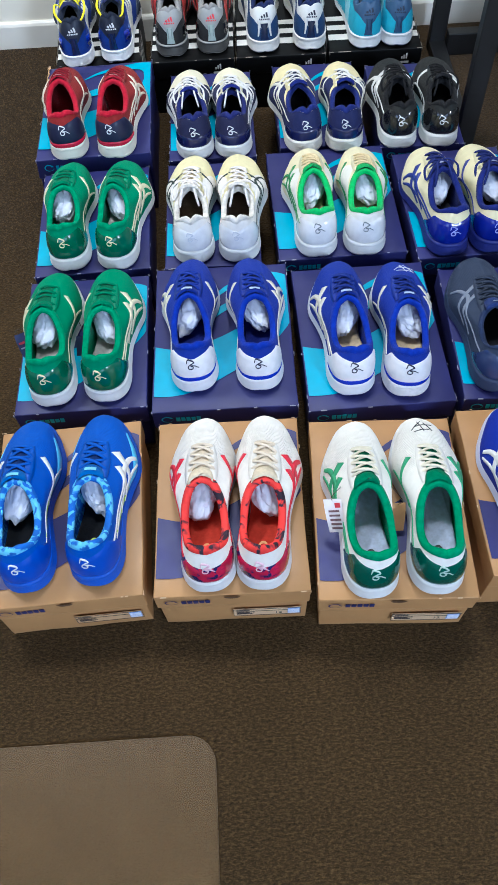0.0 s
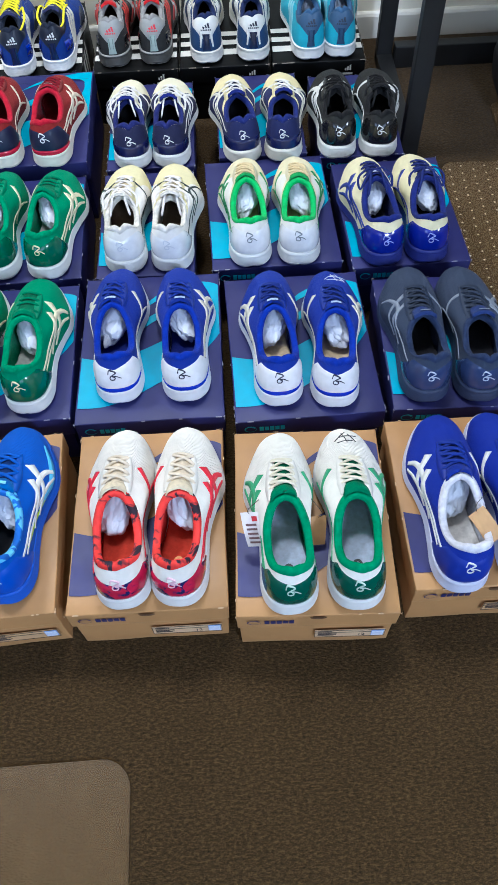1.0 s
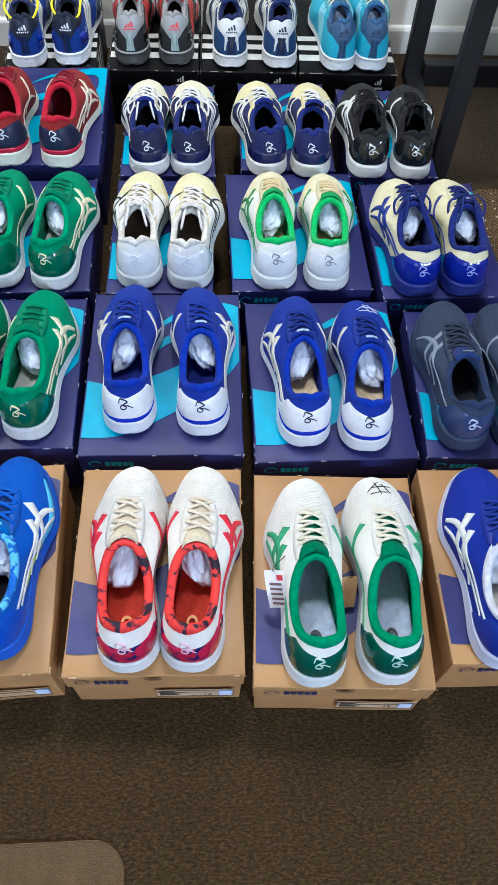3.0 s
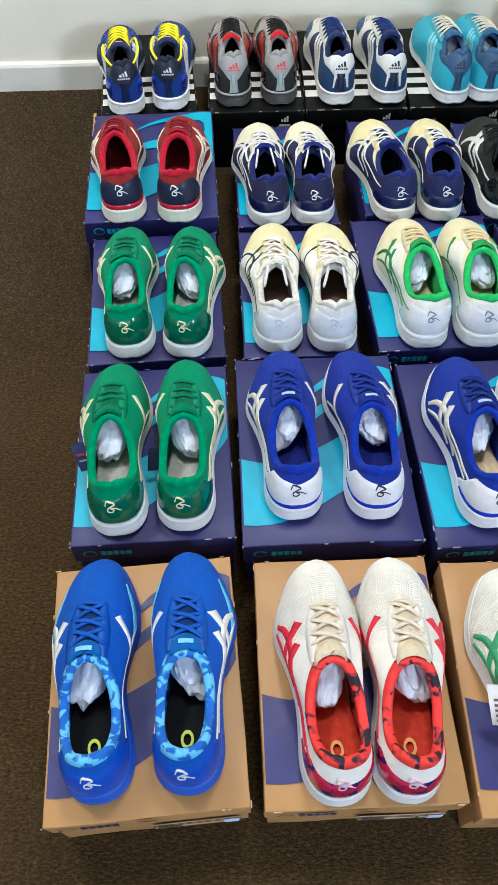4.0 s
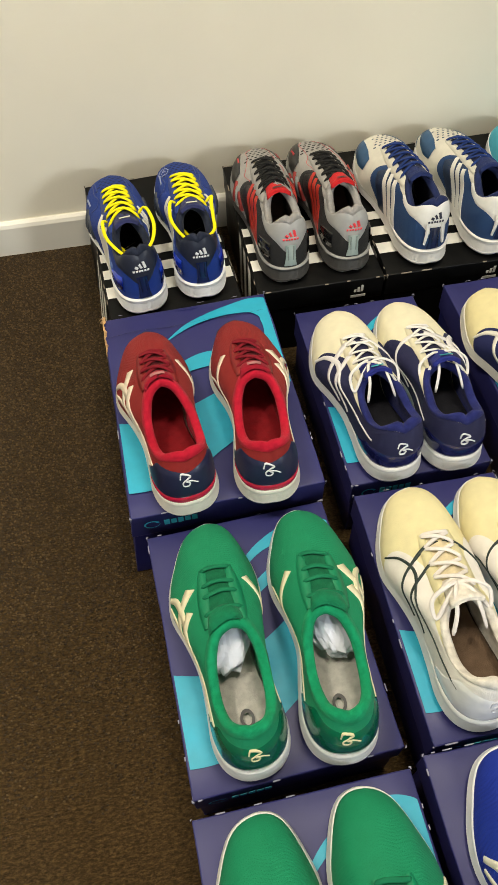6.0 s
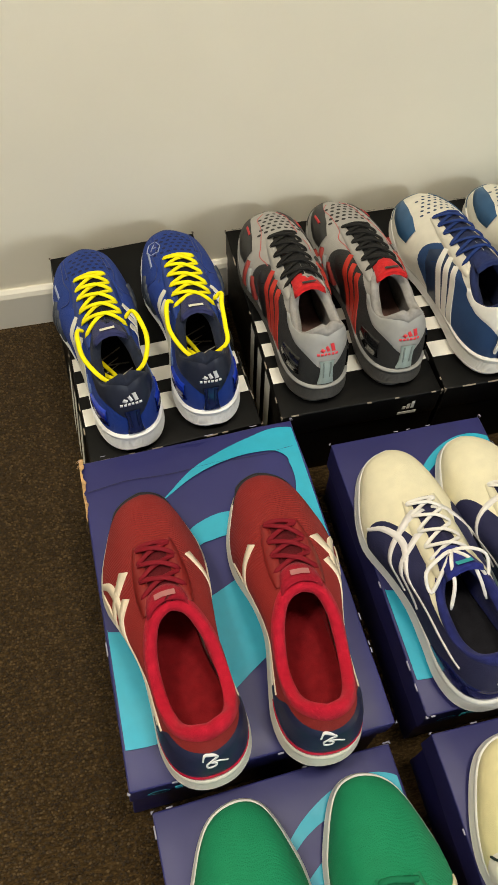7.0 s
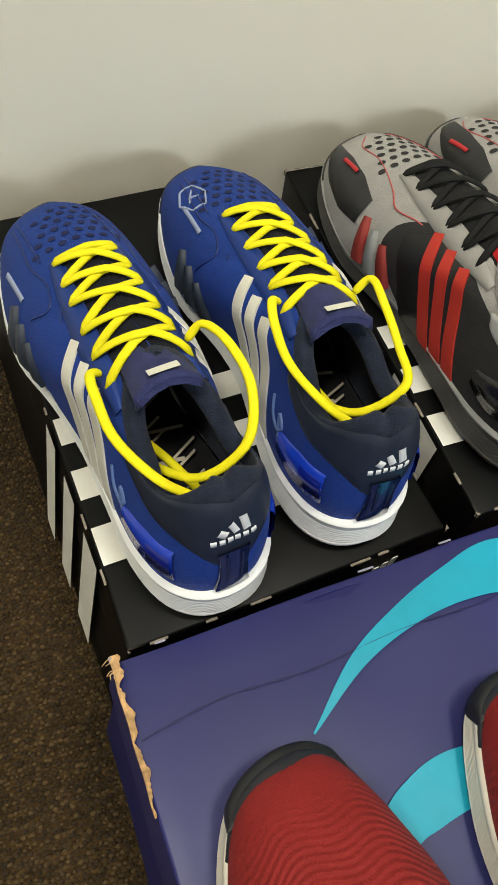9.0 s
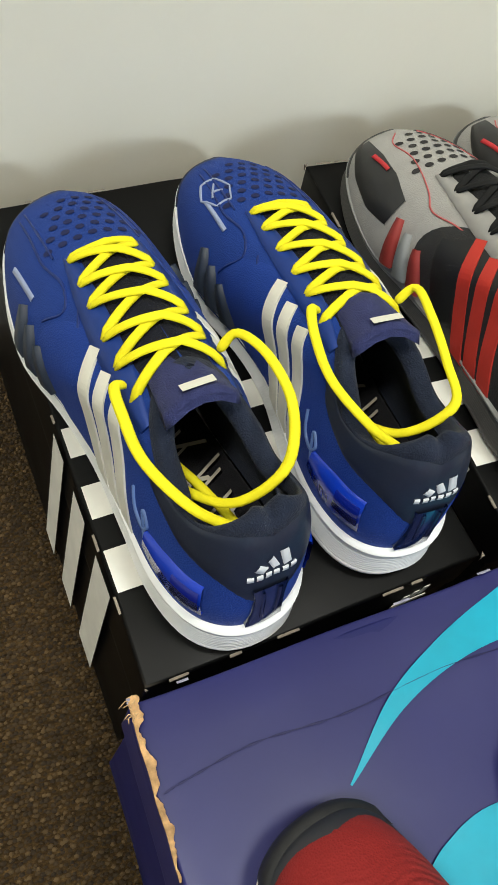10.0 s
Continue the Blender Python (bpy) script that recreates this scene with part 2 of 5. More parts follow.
def cord(name, paths, rx, rz, material, parent, label="", n=8, up=(0, 0, 1)):
    """Flat or round cords along 3D paths, joined in one mesh."""
    verts, faces = [], []
    for path in paths:
        path = np.asarray(path, float)
        k = len(path)
        tan = np.gradient(path, axis=0)
        tan /= np.linalg.norm(tan, axis=1)[:, None] + 1e-9
        side = np.cross(tan, np.asarray(up, float))
        bad = np.linalg.norm(side, axis=1) < 0.15
        side[bad] = np.cross(tan[bad], (1, 0, 0))
        side /= np.linalg.norm(side, axis=1)[:, None] + 1e-9
        top = np.cross(side, tan)
        o = len(verts)
        for i in range(k):
            taper = 1.0 if 0 < i < k - 1 else 0.55
            for j in range(n):
                a = 2 * math.pi * j / n
                verts.append(path[i] + taper * (rx * math.cos(a) * side[i] + rz * math.sin(a) * top[i]))
        for i in range(k - 1):
            for j in range(n):
                q = (j + 1) % n
                faces.append((o + i * n + j, o + i * n + q, o + (i + 1) * n + q, o + (i + 1) * n + j))
        faces += [tuple(o + j for j in range(n))[::-1], tuple(o + (k - 1) * n + j for j in range(n))]
    me = bpy.data.meshes.new(name)
    me.from_pydata([tuple(v) for v in verts], [], faces)
    for p in me.polygons:
        p.use_smooth = True
    me.materials.append(material)
    ob = new(name, me)
    ob.parent = parent
    if label:
        ob["label"] = label
    return ob


# ---- shoes ----
STYLES = {
    # rim: heel height, notch, side height, front height, back y, front y, half width; toe height; throat from, to
    "court": dict(heel=0.101, notch=0.004, side=0.076, front=0.108, y0=0.026, y1=0.144, half=0.0332, toe=0.034, throat=(0.160, 0.224), wide=1.0, waist=0.0400, blunt=0.0),
    "gel": dict(heel=0.104, notch=0.010, side=0.074, front=0.092, y0=0.020, y1=0.130, half=0.0325, toe=0.036, throat=(0.138, 0.222), wide=1.0, waist=0.0400, blunt=0.001),
    "stable": dict(heel=0.116, notch=0.007, side=0.088, front=0.113, y0=0.022, y1=0.110, half=0.0264, toe=0.038, throat=(0.114, 0.232), wide=1.0, length=0.336, waist=0.0415, blunt=0.0025),
}


class Form:
    """The shape of one shoe: t runs round it (0 heel, 1 and -1 toe, sign the side), r from sole to collar."""

    def __init__(self, style, side, seed=0.0):
        self.seed = seed
        st = STYLES[style]
        length = st.get("length", 0.31)
        self.st, self.side, self.length, self.stable = st, side, length, style == "stable"
        k, bl = st["waist"], st["blunt"]
        self.hw = table([0, 0.08, 0.16, 0.25, 0.35, 0.45, 0.52, 0.6, 0.68, 0.75, 0.82, 0.88, 0.94, 1.0],
                        [0, 0.0210, 0.0360, 0.0430, 0.5 * k + 0.0205, k - 0.0012, 0.5 * k + 0.0240, 0.0538, 0.0525, 0.0450 + bl, 0.0365 + 1.5 * bl, 0.0278 + 1.5 * bl, 0.0158 + bl, 0])
        self.rw = table([0, 0.1, 0.22, 0.38, 0.55, 0.72, 0.88, 1.0], [v * st["half"] for v in (0, 0.38, 0.74, 0.98, 1.0, 0.82, 0.46, 0)])
        self.rz = table([0, 0.07, 0.16, 0.30, 0.45, 0.62, 0.82, 1.0],
                        [st["heel"] - st["notch"], st["heel"] - 0.3 * st["notch"], st["heel"] - 0.004, 0.5 * (st["heel"] + st["side"]) - 0.004, st["side"],
                         st["side"] + 0.3 * (st["front"] - st["side"]), st["front"] - 0.008, st["front"]])
        self.zt = table([0, 0.2, 0.4, 0.55, 0.75, 0.9, 1.0], [0.033, 0.030, 0.024, 0.021, 0.021, 0.025, 0.031])
        self.zb = table([0, 0.05, 0.2, 0.6, 0.75, 0.9, 1.0], [0.004, 0.001, 0.0, 0.0, 0.001, 0.007, 0.014])
        self.ledge = table([0, 0.25, 0.5, 0.75, 1.0], [0.0052, 0.0044, 0.0010, 0.0022, 0.0028] if style != "stable" else [0.0054, 0.0036, -0.0008, 0.0004, 0.0012])
        self.lift = table([0, 0.2, 0.4, 0.6, 0.8, 1.0], [0.020, 0.019, 0.013, 0.018, st["toe"] - 0.006, st["toe"] - 0.007])
        self.pull = table([0, 0.2, 0.4, 0.6, 0.8, 1.0], [0.55, 0.48, 0.45, 0.52, 0.56, 0.58])
        self.drop = table([0, 0.2, 0.4, 0.6, 0.8, 1.0], [-0.022, -0.020, -0.012, -0.013, -0.024, -0.030])
        self.belly = table([0, 0.15, 0.3, 0.5, 0.7, 0.9, 1.0], [0.002, 0.004, 0.003, 0.001, 0.002, 0.003, 0.002])

    def line(self, t):
        t = (np.asarray(t, float) + 1) % 2 - 1
        a, sg = np.abs(t), np.where(t < 0, -1.0, 1.0)
        y = self.length / 2 * (1 - np.cos(np.pi * a))
        arch = 1 - 0.12 * np.exp(-((a - 0.47) / 0.10) ** 2) * (sg == -self.side)
        if self.stable:
            arch = arch - 0.06 * np.exp(-(a / 0.3) ** 2)
        else:
            arch = arch + 0.10 * np.exp(-((a - 0.57) / 0.13) ** 2) * (sg == self.side)
        x = -self.side * 0.010 * np.clip((a - 0.45) / 0.55, 0, 1) ** 1.5 + sg * self.hw(a) * arch * self.st["wide"]
        return np.stack([x, y], -1)

    def out(self, t):
        d = self.line(np.asarray(t) + 0.004) - self.line(np.asarray(t) - 0.004)
        n = np.stack([d[..., 1], -d[..., 0]], -1)
        return n / (np.linalg.norm(n, axis=-1)[..., None] + 1e-9)

    def at(self, t, r):
        t, r = np.broadcast_arrays(np.asarray(t, float), np.asarray(r, float))
        t = (t + 1) % 2 - 1
        a, sg = np.abs(t), np.where(t < 0, -1.0, 1.0)
        st = self.st
        n = self.out(t)
        p0 = np.concatenate([self.line(t) - n * self.ledge(a)[..., None], (self.zt(a) - 0.004)[..., None]], -1)
        yr = st["y0"] + (st["y1"] - st["y0"]) / 2 * (1 - np.cos(np.pi * a))
        xr = -self.side * 0.003 * a + sg * self.rw(a)
        sway = np.sin(np.pi * t + self.seed)
        p3 = np.stack([xr + 0.0022 * sway, yr + 0.0020 * np.sin(2 * np.pi * t + 2.1 * self.seed), self.rz(a) + 0.0022 * np.sin(2 * np.pi * t + 1.3 * self.seed) + 0.0012 * np.sin(3 * np.pi * t - self.seed)], -1)
        p1 = p0 + np.concatenate([n * self.belly(a)[..., None], self.lift(a)[..., None]], -1)
        p2 = p3.copy()
        p2[..., :2] += (p0 - p3)[..., :2] * self.pull(a)[..., None] + n * (self.belly(a) * 1.2)[..., None]
        p2[..., 2] += self.drop(a)
        r = r[..., None]
        return p0 * (1 - r) ** 3 + 3 * p1 * r * (1 - r) ** 2 + 3 * p2 * r * r * (1 - r) + p3 * r ** 3

    def normal(self, t, r):
        e = 0.003
        r = np.asarray(r, float)
        du = self.at(np.asarray(t) + e, r) - self.at(np.asarray(t) - e, r)
        dv = self.at(t, np.clip(r + e, 0, 1)) - self.at(t, np.clip(r - e, 0, 1))
        n = np.cross(du, dv)
        return n / (np.linalg.norm(n, axis=-1)[..., None] + 1e-12)

    def off(self, t, r, d):
        d = np.asarray(d, float)
        return self.at(t, r) + self.normal(t, r) * (d[..., None] if d.ndim else d)


def patch(name, form, t0, t1, low, high, material, parent, label="", nt=28, nr=10, d=0.0010):
    """A panel sewn on the upper between two edges, low(t) and high(t), proud by d."""
    t = np.linspace(t0, t1, nt)
    v = np.linspace(0, 1, nr)
    T, V = np.meshgrid(t, v)
    R = low(T) * (1 - V) + high(T) * V
    D = np.full(T.shape, d)
    D[0, :] = D[-1, :] = -0.0005
    D[:, 0] = D[:, -1] = -0.0005
    T[:, 1], T[:, -2] = T[:, 0] + (t1 - t0) * 0.006, T[:, -1] - (t1 - t0) * 0.006
    return grid_part(name, form.off(T, np.clip(R, 0.0, 1.0), D), material, parent, label)


def cast(tree, p, ray, far=0.3):
    """Where a ray from outside meets the upper, and its normal there."""
    ray = Vector(ray)
    hit, normal, _, _ = tree.ray_cast(Vector(p) - ray * far, ray)
    if hit is None:
        hit, normal, _, _ = tree.find_nearest(Vector(p))
    if normal.dot(ray) > 0:
        normal = -normal
    return np.array(hit), np.array(normal)


def ribbon(tree, pts, widths, to3d, ray, n=24, d=0.0009):
    """Points of a flat band laid on the upper along a 2D line; to3d lifts (a, b) into space."""
    line = smooth_curve(pts, n)
    wid = np.interp(np.linspace(0, 1, n), np.linspace(0, 1, len(widths)), widths)
    tan = np.gradient(line, axis=0)
    tan /= np.linalg.norm(tan, axis=1)[:, None] + 1e-9
    side = np.stack([-tan[:, 1], tan[:, 0]], -1)
    rows = []
    for f, lift in ((-0.5, -0.0004), (-0.46, d), (0.0, d), (0.46, d), (0.5, -0.0004)):
        row = []
        for i in range(n):
            q = line[i] + side[i] * wid[i] * f
            h, nm = cast(tree, to3d(q), ray)
            row.append(h + nm * lift)
        rows.append(row)
    return np.array(rows)


def crumple(name, label, m, size, seed, material):
    """A crumpled ball of tissue paper."""
    bm = bmesh.new()
    bmesh.ops.create_icosphere(bm, subdivisions=4, radius=1)
    for v in bm.verts:
        p = v.co * 2.1 + Vector((seed * 3.1, seed, -seed))
        k = abs(noise.noise(p * 0.8)) * 0.3 + abs(noise.noise(p * 1.7)) * 0.16 + abs(noise.noise(p * 4)) * 0.05
        v.co *= 0.78 + k
        v.co = Vector((v.co.x * size[0], v.co.y * size[1], v.co.z * size[2]))
    ob = part(name, bm, material, None, smooth=False)
    ob.matrix_world = m
    tagged(ob, label, "tissue paper", "tissue paper in the shoes")
    return ob


def shoe(c, side, m):
    """One trainer. c: its colours and style; side 1 right, -1 left; m: its pose, heel at the origin, toe along y."""
    f = Form(c["style"], side, c["count"] * 1.9 + side)
    c["count"] += 1
    st, L = f.st, f.length
    top = new("tennis_shoe")
    tagged(top, c["label"], "shoe", "pairs of tennis shoes")
    t = np.linspace(-1, 1, 97)[:-1]
    # sole
    n2, l2 = f.out(t), f.line(t)
    a = np.abs(t)

    def ring(off, z):
        return np.concatenate([l2 + n2 * np.broadcast_to(off, t.shape)[:, None], np.broadcast_to(z, t.shape)[:, None]], -1)

    zb, zt = f.zb(a), f.zt(a)
    flare = 0.0018 * np.exp(-(a / 0.22) ** 2) + 0.0012 * np.exp(-((a - 0.7) / 0.15) ** 2)
    rows = [ring(-0.010, zb + 0.0002), ring(-0.0045 + flare, zb + 0.0006), ring(-0.0010 + flare, zb + 0.0025), ring(0.0002 + flare, zb + 0.0055), ring(-0.004, zb + 0.006)]
    grid_part("outsole", rows, foam(c.get("outsole", c["sole"])), top, wrap=True, caps=True)
    prof = [(-0.004, 0.14), (0.0006, 0.15), (0.0014, 0.24)]
    for k in range(8):
        z = 0.30 + 0.062 * k
        deep = 0.0005 if c["style"] == "stable" else 0.0003
        prof += [(0.0010 - 0.00018 * k, z), (0.0010 - deep - 0.00018 * k, z + 0.012), (0.0010 - 0.00018 * k, z + 0.024)]
    prof += [(-0.0006, 0.86), (-0.0014, 0.97), (-0.0035, 1.0), (-0.012, 0.99)]
    rows = [ring(o + flare * (1 - z), zb + (zt - zb) * z) for o, z in prof]
    grid_part("midsole", rows, foam(c["sole"]), top, wrap=True, caps=True)
    # upper
    r = np.linspace(0, 1, 22)
    T, R = np.meshgrid(t, r)
    upper = grid_part("upper", f.at(T, R), knit(c["upper"], c.get("ridges", 0.0)), top, wrap=True)
    deps = [tuple(v) for v in f.at(T, R).reshape(-1, 3)]
    tree = BVHTree.FromPolygons(deps, [tuple(p.vertices) for p in upper.data.polygons])
    # padded collar and lining in one
    w = 0.0050
    N1, P1 = f.normal(t, 0.97), f.at(t, 1.0)
    N1 = sum(np.roll(N1, k, axis=0) for k in range(-4, 5))
    N1 /= np.linalg.norm(N1, axis=-1)[:, None]
    U1 = P1 - f.at(t, 0.96)
    U1 /= np.linalg.norm(U1, axis=-1)[:, None]
    span = np.linalg.norm(f.at(t, 1.0) - f.at(t, 0.8), axis=-1) / 0.2
    edge = 0.0065 / span
    rows = [f.off(t, 1 - edge * 1.15, -0.0004), f.off(t, 1 - edge, 0.0011)]
    for ang in (-10, 25, 60, 95, 130, 165, 190):
        q = radians(ang)
        rows.append(P1 - N1 * w + w * (math.cos(q) * N1 * 1.15 + math.sin(q) * U1))
    for rr, dd in ((0.9, 0.0105), (0.8, 0.0085), (0.65, 0.0065), (0.45, 0.005), (0.25, 0.005), (0.12, 0.007)):
        rows.append(f.off(t, rr, -dd))
    grid_part("lining", rows, c["lining_mat"], top, c.get("lining_label", ""), wrap=True)
    # insole
    rows = [np.concatenate([(l2 - n2 * o), np.full((96, 1), 0.0) + (zt + z)[:, None]], -1) for o, z in ((0.0105, 0.008), (0.0135, 0.009), (0.022, 0.0082))]
    grid_part("insole", rows, cloth(c.get("insole", (60, 60, 62))), top, wrap=True, caps=True)
    if c.get("insole_mark"):
        rows = []
        for k in range(17):
            q = 2 * math.pi * k / 16
            rows.append([(0.008 * math.cos(q) * s, 0.055 + 0.011 * math.sin(q) * s, 0.0412) for s in (0.6, 1.0)])
        grid_part("insole_mark", rows, ink(c["insole_mark"]), top)
    # rear quarter in its own colour
    if c.get("quarter"):
        tq = c.get("quarter_to", 0.52)
        u, v = np.meshgrid(np.linspace(-1, 1, 64), np.linspace(0.01, 0.93, 18))
        d = np.full(u.shape, 0.0008)
        d[0], d[-1], d[:, 0], d[:, -1] = -0.0005, -0.0005, -0.0005, -0.0005
        grid_part("quarter", f.off(u * (tq + (0.93 - tq) * v ** 1.3), v, d), knit(c["quarter"]), top)
    # heel counter and glossy band under it
    if c.get("heel"):
        th = c.get("heel_to", 0.33)
        patch("heel_counter", f, -th, th, lambda x: 0 * x + c.get("heel_low", 0.03), lambda x: c.get("heel_high", 0.66) * (1 + (0.22 if c["style"] != "stable" else -0.15) * np.abs(x) / th) * (np.clip((1 - np.abs(x) / th) / 0.22, 0, 1) if c["style"] != "stable" else 1) + 0.06,
              c["heel_mat"], top, c.get("heel_label", ""), nt=40, d=0.0017)
    if c.get("collar_panel"):
        tc = 0.56
        patch("collar_panel", f, -tc, tc, lambda x: 0.56 + 0.39 * np.clip(np.abs(x) / tc, 0, 1) ** 2 - 0.24 * np.exp(-(x / 0.10) ** 2), lambda x: 0 * x + 0.965, synthetic(c["collar_panel"]), top, nt=50, nr=8, d=0.0016)
    if c.get("band"):
        patch("heel_band", f, -0.30, 0.30, lambda x: 0 * x + 0.01, lambda x: 0.20 * (1 - 0.7 * (np.abs(x) / 0.30) ** 2) + 0.03, gloss(c["band"]), top, nt=40, nr=6, d=0.0026)
    if c.get("bumper"):
        patch("toe_bumper", f, 0.80, 1.20, lambda x: 0 * x, lambda x: 0.20 - 0.15 * np.abs(x - 1) / 0.2, foam(c["bumper"]), top, nt=30, nr=6, d=0.0012)
    if c.get("guard"):
        tg = np.linspace(0.84, 1.16, 34)
        ag = 1 - np.abs(tg - 1)
        ng, lg = f.out(tg), f.line(tg)
        fade = np.clip((0.16 - np.abs(tg - 1)) / 0.04, 0, 1)
        rows = [np.concatenate([lg + ng * (o * fade - 0.0008)[:, None], (f.zb(ag) + (f.zt(ag) - f.zb(ag)) * z)[:, None]], -1)
                for o, z in ((0.0, 0.1), (0.0030, 0.2), (0.0034, 0.6), (0.0028, 0.95), (0.0008, 1.12), (-0.004, 1.2), (-0.010, 1.2))]
        grid_part("toe_guard", rows, foam(c["guard"]), top, "black rubber toe guard")
    # throat, eyestays and laces
    ya, yb = st["throat"]
    down = lambda q: (q[0], q[1], 0.12)
    shift = lambda y: -side * 0.010 * max(0.0, (y / L - 0.42) / 0.58) ** 1.2
    wide = 0.0205 if c["style"] == "stable" else 0.0165
    half = lambda y: wide - 0.0045 * (y - ya) / (yb - ya)
    rows = []
    for y in np.linspace(ya - 0.014, yb, 14):
        row = []
        for u in np.linspace(-1, 1, 9):
            edge = abs(u) > 0.99 or y > yb - 1e-6
            h, nm = cast(tree, (shift(y) + u * half(y), y, 0.12), (0, 0, -1))
            row.append(h + nm * (-0.0004 if edge else 0.0007))
        rows.append(row)
    grid_part("throat", rows, cloth(c.get("throat", c["upper"])), top)
    for sgn in (-1, 1):
        pts = [(shift(y) + sgn * (half(y) + 0.004), y) for y in np.linspace(ya - 0.016, yb - 0.002, 5)]
        rows = ribbon(tree, pts, [0.004, 0.012, 0.014, 0.012, 0.006], down, (0, 0, -1), d=0.0017)
        grid_part("eyestay", rows, synthetic(tuple(0.94 * v for v in c["upper"])), top)
    count = c.get("lace_rows", 5)
    wobble = random.Random(int(abs(hash(len(c["label"]))) % 97) + side)
    paths = []

    def over(x, y, up):
        h, nm = cast(tree, (shift(y) + x, y, 0.12), (0, 0, -1))
        return h + nm * up

    ys = np.linspace(ya + 0.002, yb - 0.006, count) + np.array([wobble.uniform(-0.0028, 0.0028) for _ in range(count)])
    for i in range(count):
        e = half(ys[i]) + 0.0055
        if c.get("lace_cross", True) and i < count - 1:
            e2 = half(ys[i + 1]) + 0.0055
            for sgn in (-1, 1):
                paths.append([over(sgn * (e * (1 - u) - e2 * u), ys[i] * (1 - u) + ys[i + 1] * u, 0.0005 + (0.0042 + 0.0012 * sgn) * math.sin(math.pi * u) ** 0.6)
                              for u in np.linspace(0, 1, 12)])
        if not c.get("lace_cross", True) or i == count - 1:
            paths.append([over(e * u, ys[i] + 0.001 * math.sin(3 * u + i), 0.0006 + 0.0032 * (1 - u * u) ** 0.5) for u in np.linspace(-1, 1, 12)])
    lw = c.get("lace_w", 0.0026)
    lace_mat = surface("lace_cord", c["lace"], 0.75, spread=0.06, scale=120, bump=0.18, bump_scale=1600, kind="weave")
    cord("laces", paths, lw, c.get("lace_t", 0.0011), lace_mat, top)
    # tongue
    if c["style"] != "court":
        spine = smooth_curve([(ya + 0.012, st["front"] - 0.006), (ya - 0.004, st["front"] + 0.004), (ya - 0.017, st["front"] + 0.012), (ya - 0.024, st["front"] + 0.017)], 10)
        if c["style"] == "stable":
            spine[:, 1] = st["front"] - 0.006 + 0.45 * (spine[:, 1] - st["front"] + 0.006)
        rows = []
        prof = [(-1, -0.007), (-0.98, 0.0), (-0.5, 0.0035), (0, 0.0045), (0.5, 0.0035), (0.98, 0.0), (1, -0.007), (0.5, -0.003), (0, -0.0015), (-0.5, -0.003)]
        for i, (y, z) in enumerate(spine):
            wd = 0.016 + 0.005 * i / 9 - (0.004 if i == 9 else 0)
            th = 0.6 if i in (0, 9) else 1.0
            rows.append([(x * wd, y + dz * 0.6 * th, z + dz * th - 0.004 * x * x) for x, dz in prof])
        tongue = grid_part("tongue", rows, cloth(c.get("tongue", c.get("throat", c["upper"]))), top, wrap=True, caps=True)
        if c.get("tongue_mark"):
            y, z = spine[6]
            y2, z2 = spine[8]
            rows = [[(x, yy + 0.004, zz + 0.0052 - 2 * x * x) for x in (-0.009, -0.003, 0.003, 0.009)] for yy, zz in ((y, z), (y2, z2))]
            grid_part("tongue_label", rows, ink(c["tongue_mark"]), tongue)
    else:
        y, z = st["y1"], st["front"]
        tab = []
        for k, (dy, up) in enumerate(((-0.004, 0.0035), (0.001, 0.0068), (0.008, 0.0066), (0.016, 0.0050), (0.021, 0.0030), (0.022, -0.0005))):
            wd = 0.0215 - 0.0006 * k * k * 0.4
            tab.append([over(u * wd, y + dy - 0.007 * u * u, up * (1 - 0.55 * u ** 4) if abs(u) < 0.99 else -0.0004) for u in np.linspace(-1, 1, 13)])
        grid_part("tongue_tab", tab, cloth(c.get("tab", tuple(0.82 * v for v in c.get("lining", c["throat"])))), top)
        rows = [[over(x, y + dy, 0.0082) for x in (-0.007, -0.0035, 0.0, 0.0035, 0.007)] for dy in (0.004, 0.007, 0.010)]
        if c.get("tongue_mark"):
            grid_part("tongue_label", rows, ink(c["tongue_mark"]), top)
    # bow or loose ends
    if c.get("bow"):
        k0 = over(0, ya + 0.002, 0.006)
        loops = []
        for sgn in (-1, 1):
            pts = [k0, k0 + np.array([sgn * 0.016, -0.006, 0.008]), k0 + np.array([sgn * 0.034, -0.014, -0.004]), k0 + np.array([sgn * 0.032, -0.030, -0.020]),
                   k0 + np.array([sgn * 0.018, -0.018, -0.002]), k0]
            loops.append(smooth_curve(pts, 26))
            pts = [k0, k0 + np.array([sgn * 0.010, -0.016, 0.008]), k0 + np.array([sgn * 0.014, -0.036, 0.0]), k0 + np.array([sgn * 0.020, -0.052, -0.022])]
            loops.append(smooth_curve(pts, 16))
        cord("lace_bow", loops, lw, 0.0013, lace_mat, top)
    # stripes
    scol = c.get("stripe")
    flank = lambda q: (0.0, q[0], q[1])
    if scol and c["style"] != "stable":
        lines = [([(0.214, 0.034), (0.200, 0.054), (0.170, 0.066), (0.128, 0.060), (0.084, 0.055), (0.036, 0.064)], [0.006, 0.0085, 0.0075, 0.0055, 0.0045, 0.003]),
                 ([(0.205, 0.030), (0.178, 0.046), (0.140, 0.049), (0.105, 0.046), (0.060, 0.050)], [0.004, 0.0065, 0.005, 0.0045, 0.0025]),
                 ([(0.204, 0.074), (0.188, 0.064), (0.158, 0.045), (0.136, 0.032)], [0.0135, 0.0095, 0.007, 0.005]),
                 ([(0.176, 0.076), (0.157, 0.063), (0.131, 0.046), (0.112, 0.034)], [0.0105, 0.0078, 0.006, 0.005])]
